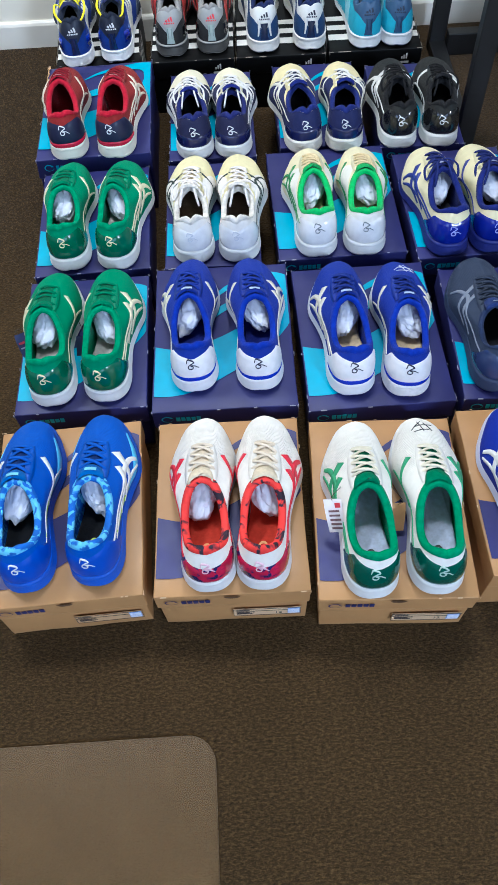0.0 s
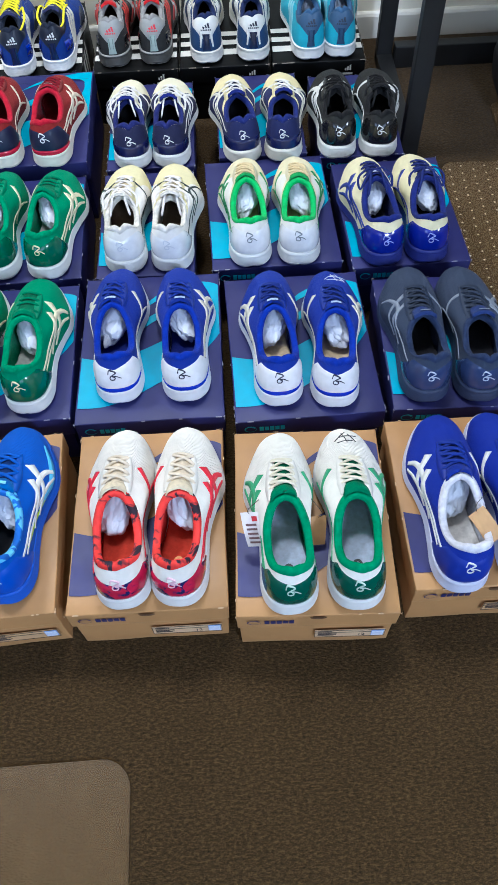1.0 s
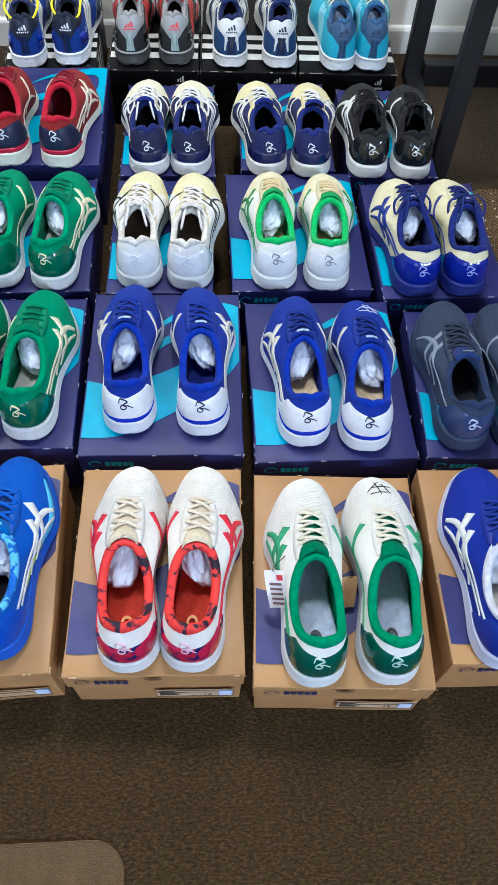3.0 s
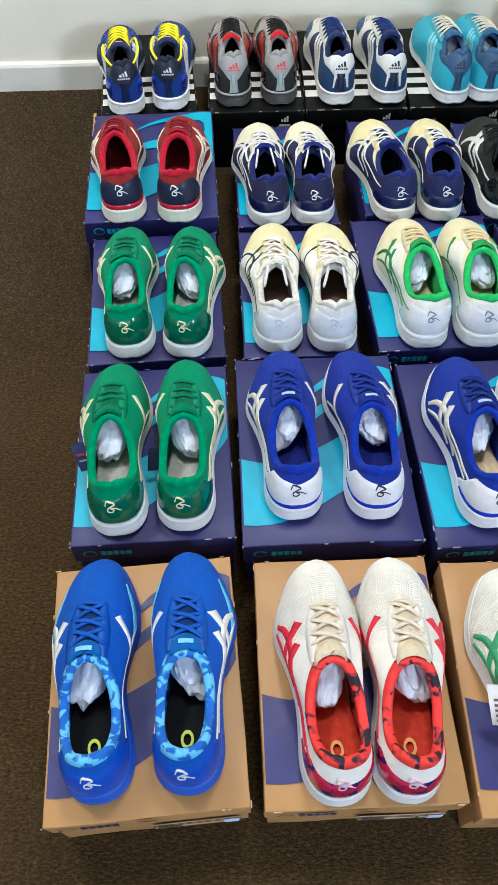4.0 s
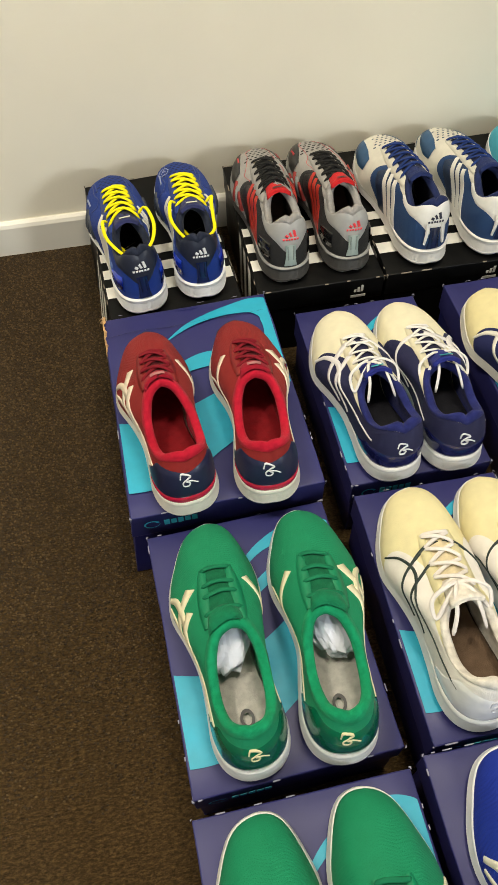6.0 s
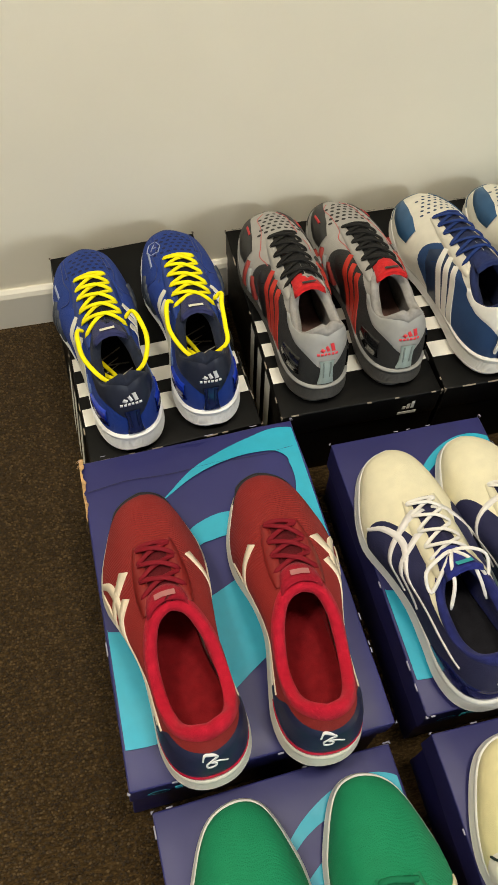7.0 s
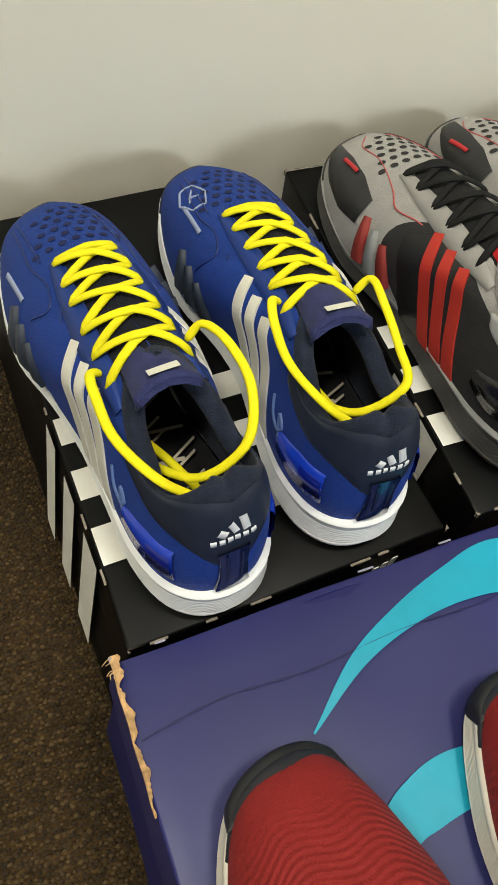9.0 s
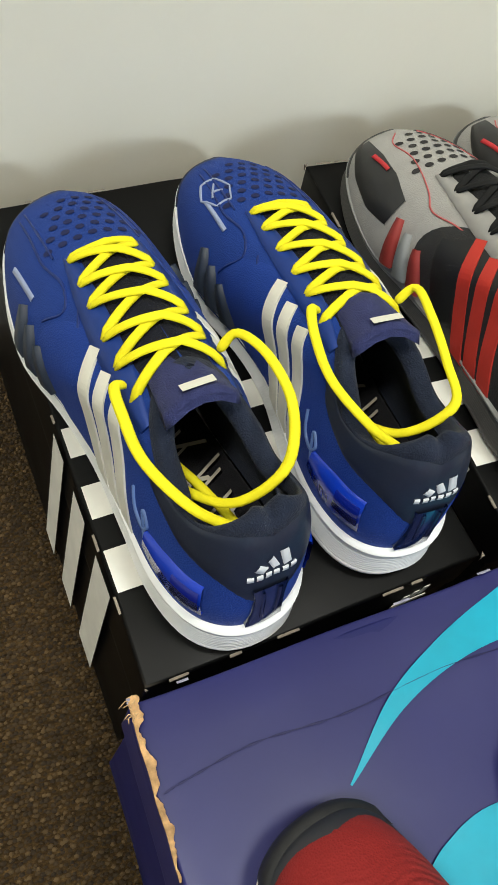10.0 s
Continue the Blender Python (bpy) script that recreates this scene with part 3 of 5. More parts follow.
        for sx in (-1, 1):
            inner = sx == -side
            for pts, wd in (lines[2:3] + lines[1:2] if inner else lines if c["style"] == "court" else lines[:1] + lines[2:]):
                wd = [0.72 * v for v in wd] if inner else wd
                rows = ribbon(tree, pts, [v * c.get("stripe_w", 1.0) for v in wd], flank, (-sx, 0, 0), d=0.0022 if c.get("quarter") else 0.0014)
                grid_part("side_stripe", rows, synthetic(scol), top)
    if scol and c["style"] == "stable":
        for sx in (-1, 1):
            slope = lambda q, sx=sx: (sx * 0.707 * q[1], q[0], 0.06 - 0.707 * q[1])
            aim = (-sx * 0.707, 0, -0.707)
            if c.get("side_panel"):
                pts = [(0.160, 0.002), (0.146, 0.018), (0.132, 0.036), (0.116, 0.056)]
                rows = ribbon(tree, pts, [0.056, 0.064, 0.064, 0.056], slope, aim, d=0.0014)
                grid_part("side_panel", rows, synthetic(c["side_panel"]), top)
            for k in range(3):
                pts = [(0.158 - 0.0180 * k, -0.001), (0.148 - 0.0180 * k, 0.015), (0.135 - 0.0180 * k, 0.035), (0.114 - 0.0180 * k, 0.060)]
                rows = ribbon(tree, pts, [0.0090, 0.0108, 0.0116, 0.0118], slope, aim, d=0.0019)
                grid_part("side_stripe", rows, synthetic(scol), top, smooth=False)
    # emblem on the heel
    zc = c.get("mark_z", 0.069)
    back = lambda q: (q[0], 0.0, q[1] + zc)
    lift = 0.0024
    if c["style"] != "stable":
        pts = [(-0.0105, 0.0025), (-0.0080, 0.0100), (-0.0020, 0.0085), (0.0040, 0.0050), (-0.0020, 0.0012), (-0.0075, -0.0030), (-0.0070, -0.0080), (-0.0010, -0.0088), (0.0016, -0.0045), (-0.0030, -0.0018), (0.0050, -0.0020), (0.0125, -0.0068)]
        grid_part("heel_emblem", ribbon(tree, pts, [0.0016, 0.0024, 0.0019, 0.0022, 0.0014], lambda q: back((0.92 * q[0], 0.92 * q[1])), (0, 1, 0), n=60, d=lift), ink(c["mark"]), top)
    else:
        for k in range(3):
            pts = [(-0.0035 + 0.0058 * k, -0.0015), (-0.0075 + 0.0058 * k + 0.0010 * k, 0.0016 + 0.0036 * k)]
            grid_part("heel_emblem", ribbon(tree, pts, [0.0044, 0.0044], back, (0, 1, 0), n=5, d=0.0022), ink(c["mark"]), top)
        for k in range(6):
            x = -0.0120 + 0.0044 * k
            grid_part("heel_emblem", ribbon(tree, [(x, -0.0056), (x + 0.0030, -0.0056)], [0.0032, 0.0032], back, (0, 1, 0), n=4, d=0.0022), ink(c["mark"]), top)
        pts = [(0.0, -0.014), (0.0, -0.026), (0.0, -0.040), (0.0, -0.052)]
        grid_part("heel_clip", ribbon(tree, pts, [0.019, 0.016, 0.017, 0.021], back, (0, 1, 0), n=16, d=0.0036), gloss(c["clip"]), top, "glossy plastic heel clip")
        for sx in (-1, 1):
            rows = ribbon(tree, [(sx * 0.0045, -0.016), (sx * 0.0040, -0.040)], [0.0016, 0.0010], back, (0, 1, 0), n=10, d=0.0044)
            grid_part("clip_rib", rows, gloss(tuple(0.8 * v for v in c["clip"])), top)
            if c.get("legs"):
                rows = ribbon(tree, [(sx * 0.0120, -0.008), (sx * 0.0125, -0.024), (sx * 0.0150, -0.044)], [0.0062, 0.0048, 0.0026], back, (0, 1, 0), n=14, d=0.0048)
                grid_part("heel_leg", rows, synthetic(c["legs"]), top)
            if c.get("heel_side"):
                rows = ribbon(tree, [(0.064, 0.050), (0.044, 0.052), (0.022, 0.056)], [0.012, 0.024, 0.026], lambda q: (0.0, q[0], q[1]), (-sx, 0, 0), n=14, d=0.0034)
                grid_part("heel_panel", rows, gloss(c["heel_side"]), top)
        rows = [ring(0.0012, zb + (zt - zb) * z) if k in (1, 2) else ring(-0.003, zb + (zt - zb) * z) for k, z in enumerate((0.90, 0.91, 0.98, 1.0))]
        grid_part("foxing_line", rows, foam(c.get("foxing", c["sole"])), top, wrap=True)
    # perforated toe of the stable style: flat discs coloured as the holes' shade
    if c.get("holes"):
        for i in range(6):
            for j in range(-4, 5):
                if abs(j) > 3.6 - 0.36 * i:
                    continue
                x, y = j * 0.0094 + (0.0047 if i % 2 else 0), yb + 0.014 + i * 0.0106
                if abs(x) > 0.030:
                    continue
                h, nm = cast(tree, (shift(y) + x, y, 0.12), (0, 0, -1))
                me_v = []
                for k in range(8):
                    q = 2 * math.pi * k / 8
                    p, n3 = cast(tree, (shift(y) + x + c.get("hole_r", 0.0024) * math.cos(q), y + c.get("hole_r", 0.0024) * math.sin(q), 0.12), (0, 0, -1))
                    me_v.append(tuple(p + n3 * 0.0005))
                me = bpy.data.meshes.new("perforation")
                me.from_pydata(me_v, [], [tuple(range(8))])
                me.materials.append(surface("hole_shade", c["holes"], 0.9))
                new("perforation", me).parent = top
    if c.get("toe_panel"):
        for sx in (-1, 1):
            pts = [(0.318, 0.030), (0.288, 0.034), (0.256, 0.036), (0.228, 0.036)]
            rows = ribbon(tree, pts, [0.012, 0.028, 0.033, 0.022], lambda q: (sx * 0.707 * q[1], q[0], 0.06 - 0.707 * q[1]), (-sx * 0.707, 0, -0.707), n=18, d=0.0012)
            grid_part("toe_panel", rows, synthetic(c["toe_panel"]), top)
    if c.get("extra"):
        c["extra"](top, f, over, tree, lace_mat, side)
    top.matrix_world = m
    # paper stuffing
    if c.get("tissue"):
        y = c.get("tissue_y", 0.152)
        crumple("tissue_paper", "crumpled white tissue paper stuffed in a tennis shoe", m @ pose(0.001 * side, y, 0.058, 14, 7 * side, 20 * side), (0.030, 0.056, 0.022), c["tissue"] + side * 0.7,
                surface("tissue", PAPER, 0.85, spread=0.05, scale=60, bump=0.3, bump_scale=90))
    return top

# ---- the room ----
def wall_with_opening(name, axis, at, lo, hi, height, hole, thick=0.12, label=""):
    """A wall of real thickness across `axis` at `at`, from lo to hi, with window holes (a, b, z0, z1) or none."""
    bm = bmesh.new()
    spans, at_x = [], lo
    for a, b, z0, z1 in hole or ():
        spans += [(at_x, a, 0, height), (a, b, 0, z0), (a, b, z1, height)]
        at_x = b
    spans.append((at_x, hi, 0.0, height))
    for a, b, z0, z1 in spans:
        cube = bmesh.ops.create_cube(bm, size=1)["verts"]
        size = (b - a, thick, z1 - z0) if axis == "y" else (thick, b - a, z1 - z0)
        mid = ((a + b) / 2, at, (z0 + z1) / 2) if axis == "y" else (at, (a + b) / 2, (z0 + z1) / 2)
        bmesh.ops.scale(bm, vec=size, verts=cube)
        bmesh.ops.translate(bm, vec=mid, verts=cube)
    # the other walls, all out of view, are toned down to cut bounced light
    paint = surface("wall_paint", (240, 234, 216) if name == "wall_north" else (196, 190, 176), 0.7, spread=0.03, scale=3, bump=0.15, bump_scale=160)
    ob = part(name, bm, paint, None, smooth=False)
    return tagged(ob, label or "plain cream painted plaster wall", "wall", kind="structure")


X0, X1, Y0, Y1, H = ROOM
bm = bmesh.new()
bmesh.ops.create_grid(bm, x_segments=2, y_segments=2, size=1)
bmesh.ops.scale(bm, vec=((X1 - X0) / 2 + 0.2, (Y1 - Y0) / 2 + 0.2, 1), verts=bm.verts)
bmesh.ops.translate(bm, vec=((X0 + X1) / 2, (Y0 + Y1) / 2, 0), verts=bm.verts)
tagged(part("floor", bm, carpet(), None), "brown-grey loop-pile office carpet", "floor", kind="structure")
tagged(part("ceiling", block(X1 - X0 + 0.4, Y1 - Y0 + 0.4, 0.1, ((X0 + X1) / 2, (Y0 + Y1) / 2, H), 0), surface("ceiling_paint", (238, 236, 230), 0.8, spread=0.02, scale=3), None, smooth=False),
       "plain white painted ceiling", "ceiling", kind="structure")
wall_with_opening("wall_north", "y", Y1 + 0.06, X0 - 0.12, X1 + 0.12, H, None)
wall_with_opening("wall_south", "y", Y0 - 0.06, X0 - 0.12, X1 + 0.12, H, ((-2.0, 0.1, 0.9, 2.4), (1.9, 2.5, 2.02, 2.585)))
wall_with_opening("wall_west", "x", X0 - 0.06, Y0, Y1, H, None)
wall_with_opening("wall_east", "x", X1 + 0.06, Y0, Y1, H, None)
rows = [(0, 0.0), (-0.012, 0.0), (-0.012, 0.064), (-0.009, 0.071), (-0.004, 0.075), (0, 0.075)]
skirting = grid_part("baseboard", [[(x, Y1 + dy, z) for dy, z in rows] for x in (X0, X1)], surface("skirting_paint", (232, 228, 216), 0.45, spread=0.03, scale=6), None, smooth=False)
tagged(skirting, "cream painted skirting board along the wall", "baseboard", kind="structure")


# loops of the carpet that the camera passes close to
lv, lf = [], []
rng = np.random.default_rng(4)
for x0, x1, y0, y1, step in ((-0.74, -0.285, 0.72, 1.815, 0.0037),):
    gx, gy = np.meshgrid(np.arange(x0, x1, step), np.arange(y0, y1, step * 0.9))
    gx[1::2] += step / 2
    gx, gy = gx.ravel() + rng.normal(0, step * 0.16, gx.size), gy.ravel() + rng.normal(0, step * 0.16, gx.size)
    # the loops thin out where the camera stays far from them
    keep = rng.uniform(0, 1, gx.size) < np.clip((gy - 0.72) / 0.5, 0, 1) ** 0.8
    gx, gy = gx[keep], gy[keep]
    n = gx.size
    rad = step * rng.uniform(0.36, 0.62, n)
    tall = rng.uniform(0.0012, 0.0034, n)
    q = np.arange(5) * 2 * math.pi / 5
    spin = rng.uniform(0, 6.28, n)[:, None]
    ring_low = np.stack([gx[:, None] + rad[:, None] * np.cos(q + spin), gy[:, None] + rad[:, None] * 0.75 * np.sin(q + spin), np.full((n, 5), 0.0002)], -1)
    ring_mid = np.stack([gx[:, None] + 0.72 * rad[:, None] * np.cos(q + spin), gy[:, None] + 0.54 * rad[:, None] * np.sin(q + spin), np.repeat(tall[:, None] * 0.72, 5, 1)], -1)
    apex = np.stack([gx + rng.normal(0, 0.0009, n), gy + rng.normal(0, 0.0009, n), tall], -1)[:, None]
    block_v = np.concatenate([ring_low, ring_mid, apex], 1).reshape(-1, 3)
    base_i = len(lv) + 11 * np.arange(n)[:, None]
    lv.extend(map(tuple, block_v.tolist()))
    for k in range(5):
        j = (k + 1) % 5
        lf.extend(map(tuple, (base_i + np.array([[k, j, 5 + j, 5 + k]])).tolist()))
        lf.extend(map(tuple, (base_i + np.array([[5 + k, 5 + j, 10]])).tolist()))
me = bpy.data.meshes.new("carpet_pile")
me.from_pydata(lv, [], lf)
for p in me.polygons:
    p.use_smooth = True
me.materials.append(pile())
tagged(new("carpet_pile", me), "looped brown carpet pile", "carpet", kind="stuff")


# ---- floor mats ----
def rounded_sheet(x0, x1, y0, y1, rad, z, n=8, tongue=None):
    pts = []
    for cx, cy, a0 in ((x1 - rad, y1 - rad, 0), (x0 + rad, y1 - rad, 90), (x0 + rad, y0 + rad, 180), (x1 - rad, y0 + rad, 270)):
        pts += [(cx + rad * math.cos(radians(a0 + 90 * k / n)), cy + rad * math.sin(radians(a0 + 90 * k / n))) for k in range(n + 1)]
    bm = bmesh.new()
    low = [bm.verts.new((x, y, z[0])) for x, y in pts]
    high = [bm.verts.new((x, y, z[1])) for x, y in pts]
    bm.faces.new(high)
    for i in range(len(pts)):
        j = (i + 1) % len(pts)
        bm.faces.new((low[i], low[j], high[j], high[i]))
    return bm


VINYL = vinyl()
mat_a = new("chair_mat")
tagged(mat_a, "clear scuffed plastic chair mat with rounded corner on carpet", "floor mat")
sheet = part("sheet", rounded_sheet(-1.2, 0.0, -1.1, 0.0, 0.045, (0.001, 0.004)), VINYL, mat_a, smooth=False)
mat_a.matrix_world = pose(0.087, -0.186, 0, 0, 0, 1.5)
mat_b = new("chair_mat")
tagged(mat_b, "clear plastic chair mat with rows of pale studs on carpet", "floor mat")
part("sheet", rounded_sheet(0.0, 1.15, -0.79, 0.0, 0.03, (0.001, 0.004)), VINYL, mat_b, smooth=False)
part("lip", rounded_sheet(0.17, 0.98, -0.02, 0.26, 0.03, (0.0008, 0.0035)), VINYL, mat_b, smooth=False)
sv, sf = [], []
for i in range(38):
    for j in range(36):
        x, y = 0.018 + i * 0.030, -0.772 + j * 0.0285 + (0.014 if i % 2 else 0)
        if y > -0.012 and not (0.19 < x < 0.96 and y < 0.24):
            continue
        o = len(sv)
        for k in range(6):
            q = math.pi * k / 3
            sv.append((x + 0.0027 * math.cos(q), y + 0.0027 * math.sin(q), 0.0042))
        sv.append((x, y, 0.0058))
        sf += [(o + k, o + (k + 1) % 6, o + 6) for k in range(6)]
me = bpy.data.meshes.new("studs")
me.from_pydata(sv, [], sf)
me.materials.append(surface("stud_plastic", (196, 188, 170), 0.3, spread=0.1, scale=20))
studs = new("studs", me)
studs.parent = mat_b
tagged(studs, "pale moulded studs", kind="stuff")
mat_b.matrix_world = pose(0.826, 1.205, 0, 0, 0, -2.4)

# ---- desk frame, footrest and chair behind the rows ----
STEEL = surface("black_powder_coat", (18, 18, 19), 0.45, spread=0.15, scale=30, bump=0.15, bump_scale=500)
desk = new("desk")
tagged(desk, "black steel desk frame standing against the wall", "desk")
for y in (1.245, 1.69):
    part("leg", block(0.045, 0.03, 0.72, (0.745, y, 0.0), 0.003), STEEL, desk, smooth=False)
part("foot_rail", block(0.045, 0.46, 0.03, (0.745, 1.467, 0.0), 0.003), STEEL, desk, smooth=False)
part("cross_rail", block(1.30, 0.035, 0.062, (1.42, 1.668, 0.0), 0.003), STEEL, desk, smooth=False)
part("leg", block(0.045, 0.03, 0.72, (2.08, 1.245, 0.0), 0.003), STEEL, desk, smooth=False)
part("desktop", block(1.45, 0.62, 0.025, (1.41, 1.50, 0.72), 0.004), surface("desk_laminate", (60, 52, 46), 0.4, spread=0.1, scale=12), desk, smooth=False)

foot = new("footrest")
tagged(foot, "black plastic footrest with dimpled rounded top on the floor", "footrest")
FX, FY = 1.26, 1.47
rows = []
for z, k in ((0.0, 0.93), (0.02, 0.97), (0.06, 1.0), (0.085, 0.985), (0.097, 0.95), (0.10, 0.90), (0.10, 0.4)):
    ring_pts = []
    for i in range(48):
        q = 2 * math.pi * i / 48
        cx, sy = math.cos(q), math.sin(q)
        ring_pts.append((0.24 * k * math.copysign(abs(cx) ** 0.38, cx), 0.16 * k * math.copysign(abs(sy) ** 0.38, sy), z + (0.02 * math.copysign(abs(sy) ** 0.38, sy) if z > 0.05 else 0)))
    rows.append(ring_pts)
RUBBER = surface("black_rubber", (18, 19, 19), 0.5, spread=0.2, scale=25, bump=0.3, bump_scale=120)
grid_part("body", rows, RUBBER, foot, wrap=True, caps=True)
sv, sf = [], []
for i in range(18):
    for j in range(11):
        x, y = -0.195 + i * 0.023 + (0.0115 if j % 2 else 0), -0.12 + j * 0.024
        z = 0.1005 + 0.02 * math.copysign(min(1, abs(y) / 0.144) ** 0.9, y)
        o = len(sv)
        for k in range(6):
            q = math.pi * k / 3
            sv.append((x + 0.007 * math.cos(q), y + 0.007 * math.sin(q), z - 0.002))
        sv.append((x, y, z + 0.0045))
        sf += [(o + k, o + (k + 1) % 6, o + 6) for k in range(6)]
me = bpy.data.meshes.new("bumps")
me.from_pydata(sv, [], sf)
me.materials.append(RUBBER)
bumps = new("bumps", me)
bumps.parent = foot
tagged(bumps, "moulded grip bumps", kind="stuff")
foot.matrix_world = pose(FX, FY, 0, 0, 0, -4)
c1 = smooth_curve([(1.09, 1.60, 0.118), (1.10, 1.58, 0.145), (1.13, 1.60, 0.150), (1.17, 1.62, 0.125), (1.28, 1.60, 0.135), (1.45, 1.58, 0.13), (1.6, 1.66, 0.02)], 50)
c2 = smooth_curve([(1.12, 1.58, 0.12), (1.16, 1.60, 0.165), (1.18, 1.61, 0.17), (1.19, 1.60, 0.13)], 24)
cables = cord("power_cable", [c1, c2], 0.004, 0.004, RUBBER, None)
tagged(cables, "thin black cable looped over the footrest", "cable")

chair = new("office_chair")
tagged(chair, "black office chair with a silver-topped five-star base", "chair")
CX, CY = 1.30, 0.98
for k in range(5):
    q = radians(180 + 72 * k + 6)
    dx, dy = math.cos(q), math.sin(q)
    spine = [(CX + dx * s, CY + dy * s, 0.105 - 0.035 * s / 0.3) for s in np.linspace(0.03, 0.30, 8)]
    leg = cord("base_leg", [spine], 0.021, 0.014, RUBBER, chair, n=10)
    cap = cord("leg_cap", [[(x, y, z + 0.011) for x, y, z in spine[:7]]], 0.012, 0.006, surface("satin_metal", (190, 188, 182), 0.3, 0.8, spread=0.06), leg, "silver leg cover", n=8)
    wx, wy = CX + dx * 0.30, CY + dy * 0.30
    for s in (-1, 1):
        rows = []
        for r_, o_ in ((0.004, 0.002), (0.022, 0.002), (0.026, 0.006), (0.026, 0.014), (0.022, 0.018), (0.004, 0.018)):
            rows.append([(wx - dy * s * o_ + dx * r_ * math.cos(a), wy + dx * s * o_ + dy * r_ * math.cos(a), 0.030 + r_ * math.sin(a)) for a in np.linspace(0, 2 * math.pi, 21)[:-1]])
        grid_part("caster_wheel", rows, RUBBER, chair, wrap=True, caps=True)
rows = [[(CX + r_ * math.cos(a), CY + r_ * math.sin(a), z) for a in np.linspace(0, 2 * math.pi, 25)[:-1]] for r_, z in ((0.04, 0.08), (0.045, 0.13), (0.03, 0.14), (0.026, 0.36), (0.026, 0.40))]
grid_part("column", rows, RUBBER, chair, wrap=True, caps=True)
part("seat", block(0.46, 0.46, 0.07, (CX, CY, 0.42), 0.025), cloth((24, 24, 25)), chair)


# ---- shoeboxes ----
# centre line, thickness of the swirl print on a lid: across, along, width; 0 to 1
SWIRL = [([(-0.08, 0.27, 0.44), (0.18, 0.25, 0.40), (0.46, 0.33, 0.33), (0.74, 0.47, 0.28), (0.95, 0.66, 0.22), (1.01, 0.80, 0.16), (0.91, 0.885, 0.12), (0.75, 0.895, 0.085), (0.57, 0.845, 0.05), (0.43, 0.755, 0.026), (0.33, 0.66, 0.003)]),
         ([(0.86, 0.72, 0.02), (0.69, 0.75, 0.06), (0.53, 0.69, 0.06), (0.39, 0.60, 0.05), (0.28, 0.50, 0.005)])]


SWIRL_TORN = [([(-0.08, 0.27, 0.44), (0.18, 0.25, 0.40), (0.46, 0.33, 0.33), (0.74, 0.44, 0.28), (0.94, 0.58, 0.23), (1.03, 0.74, 0.21), (1.02, 0.87, 0.20), (0.92, 0.930, 0.14), (0.79, 0.932, 0.090), (0.64, 0.912, 0.056), (0.49, 0.872, 0.034), (0.34, 0.80, 0.004)]),
              ([(0.82, 0.60, 0.02), (0.69, 0.66, 0.08), (0.59, 0.672, 0.105), (0.50, 0.664, 0.10), (0.42, 0.64, 0.075), (0.29, 0.55, 0.01)])]


def swirl(w, l, z, inset=0.003, print_lines=SWIRL):
    """The print on a lid, as flat strips cut at the lid's edges."""
    out = []
    for line in print_lines:
        p = smooth_curve(line, 110)
        xy = np.stack([(p[:, 0] - 0.5) * w, p[:, 1] * l], -1)
        tan = np.gradient(xy, axis=0)
        tan /= np.linalg.norm(tan, axis=1)[:, None]
        nrm = np.stack([-tan[:, 1], tan[:, 0]], -1)
        rows = []
        for f in (-0.5, -0.17, 0.17, 0.5):
            q = xy + nrm * (p[:, 2] * 0.86 * (w + l) / 2 * f)[:, None]
            q[:, 0] = np.clip(q[:, 0], -w / 2 + inset, w / 2 - inset)
            q[:, 1] = np.clip(q[:, 1], inset, l - inset)
            rows.append(np.concatenate([q, np.full((110, 1), z)], -1))
        out.append(rows)
    return out


def bars(name, spots, y, material, parent, depth=0.0006):
    """Plain bars of print on a box end: (x, z, width, height) each."""
    for x, z, w, h in spots:
        bm = bmesh.new()
        cube = bmesh.ops.create_cube(bm, size=1)["verts"]
        bmesh.ops.scale(bm, vec=(w, depth, h), verts=cube)
        bmesh.ops.translate(bm, vec=(x, y - depth / 2, z), verts=cube)
        last = part(name, bm, material, parent, smooth=False)
    return last


def ring_mark(x, z, y, rx, material, parent):
    rows = []
    for k in range(18):
        q = 2 * math.pi * k / 16 * 0.9 + 0.3
        rows.append([(x + rx * s * math.cos(q), y, z + rx * 0.8 * s * math.sin(q)) for s in (0.62 + 0.02 * k, 1.0)])
    grid_part("box_emblem", rows, material, parent)


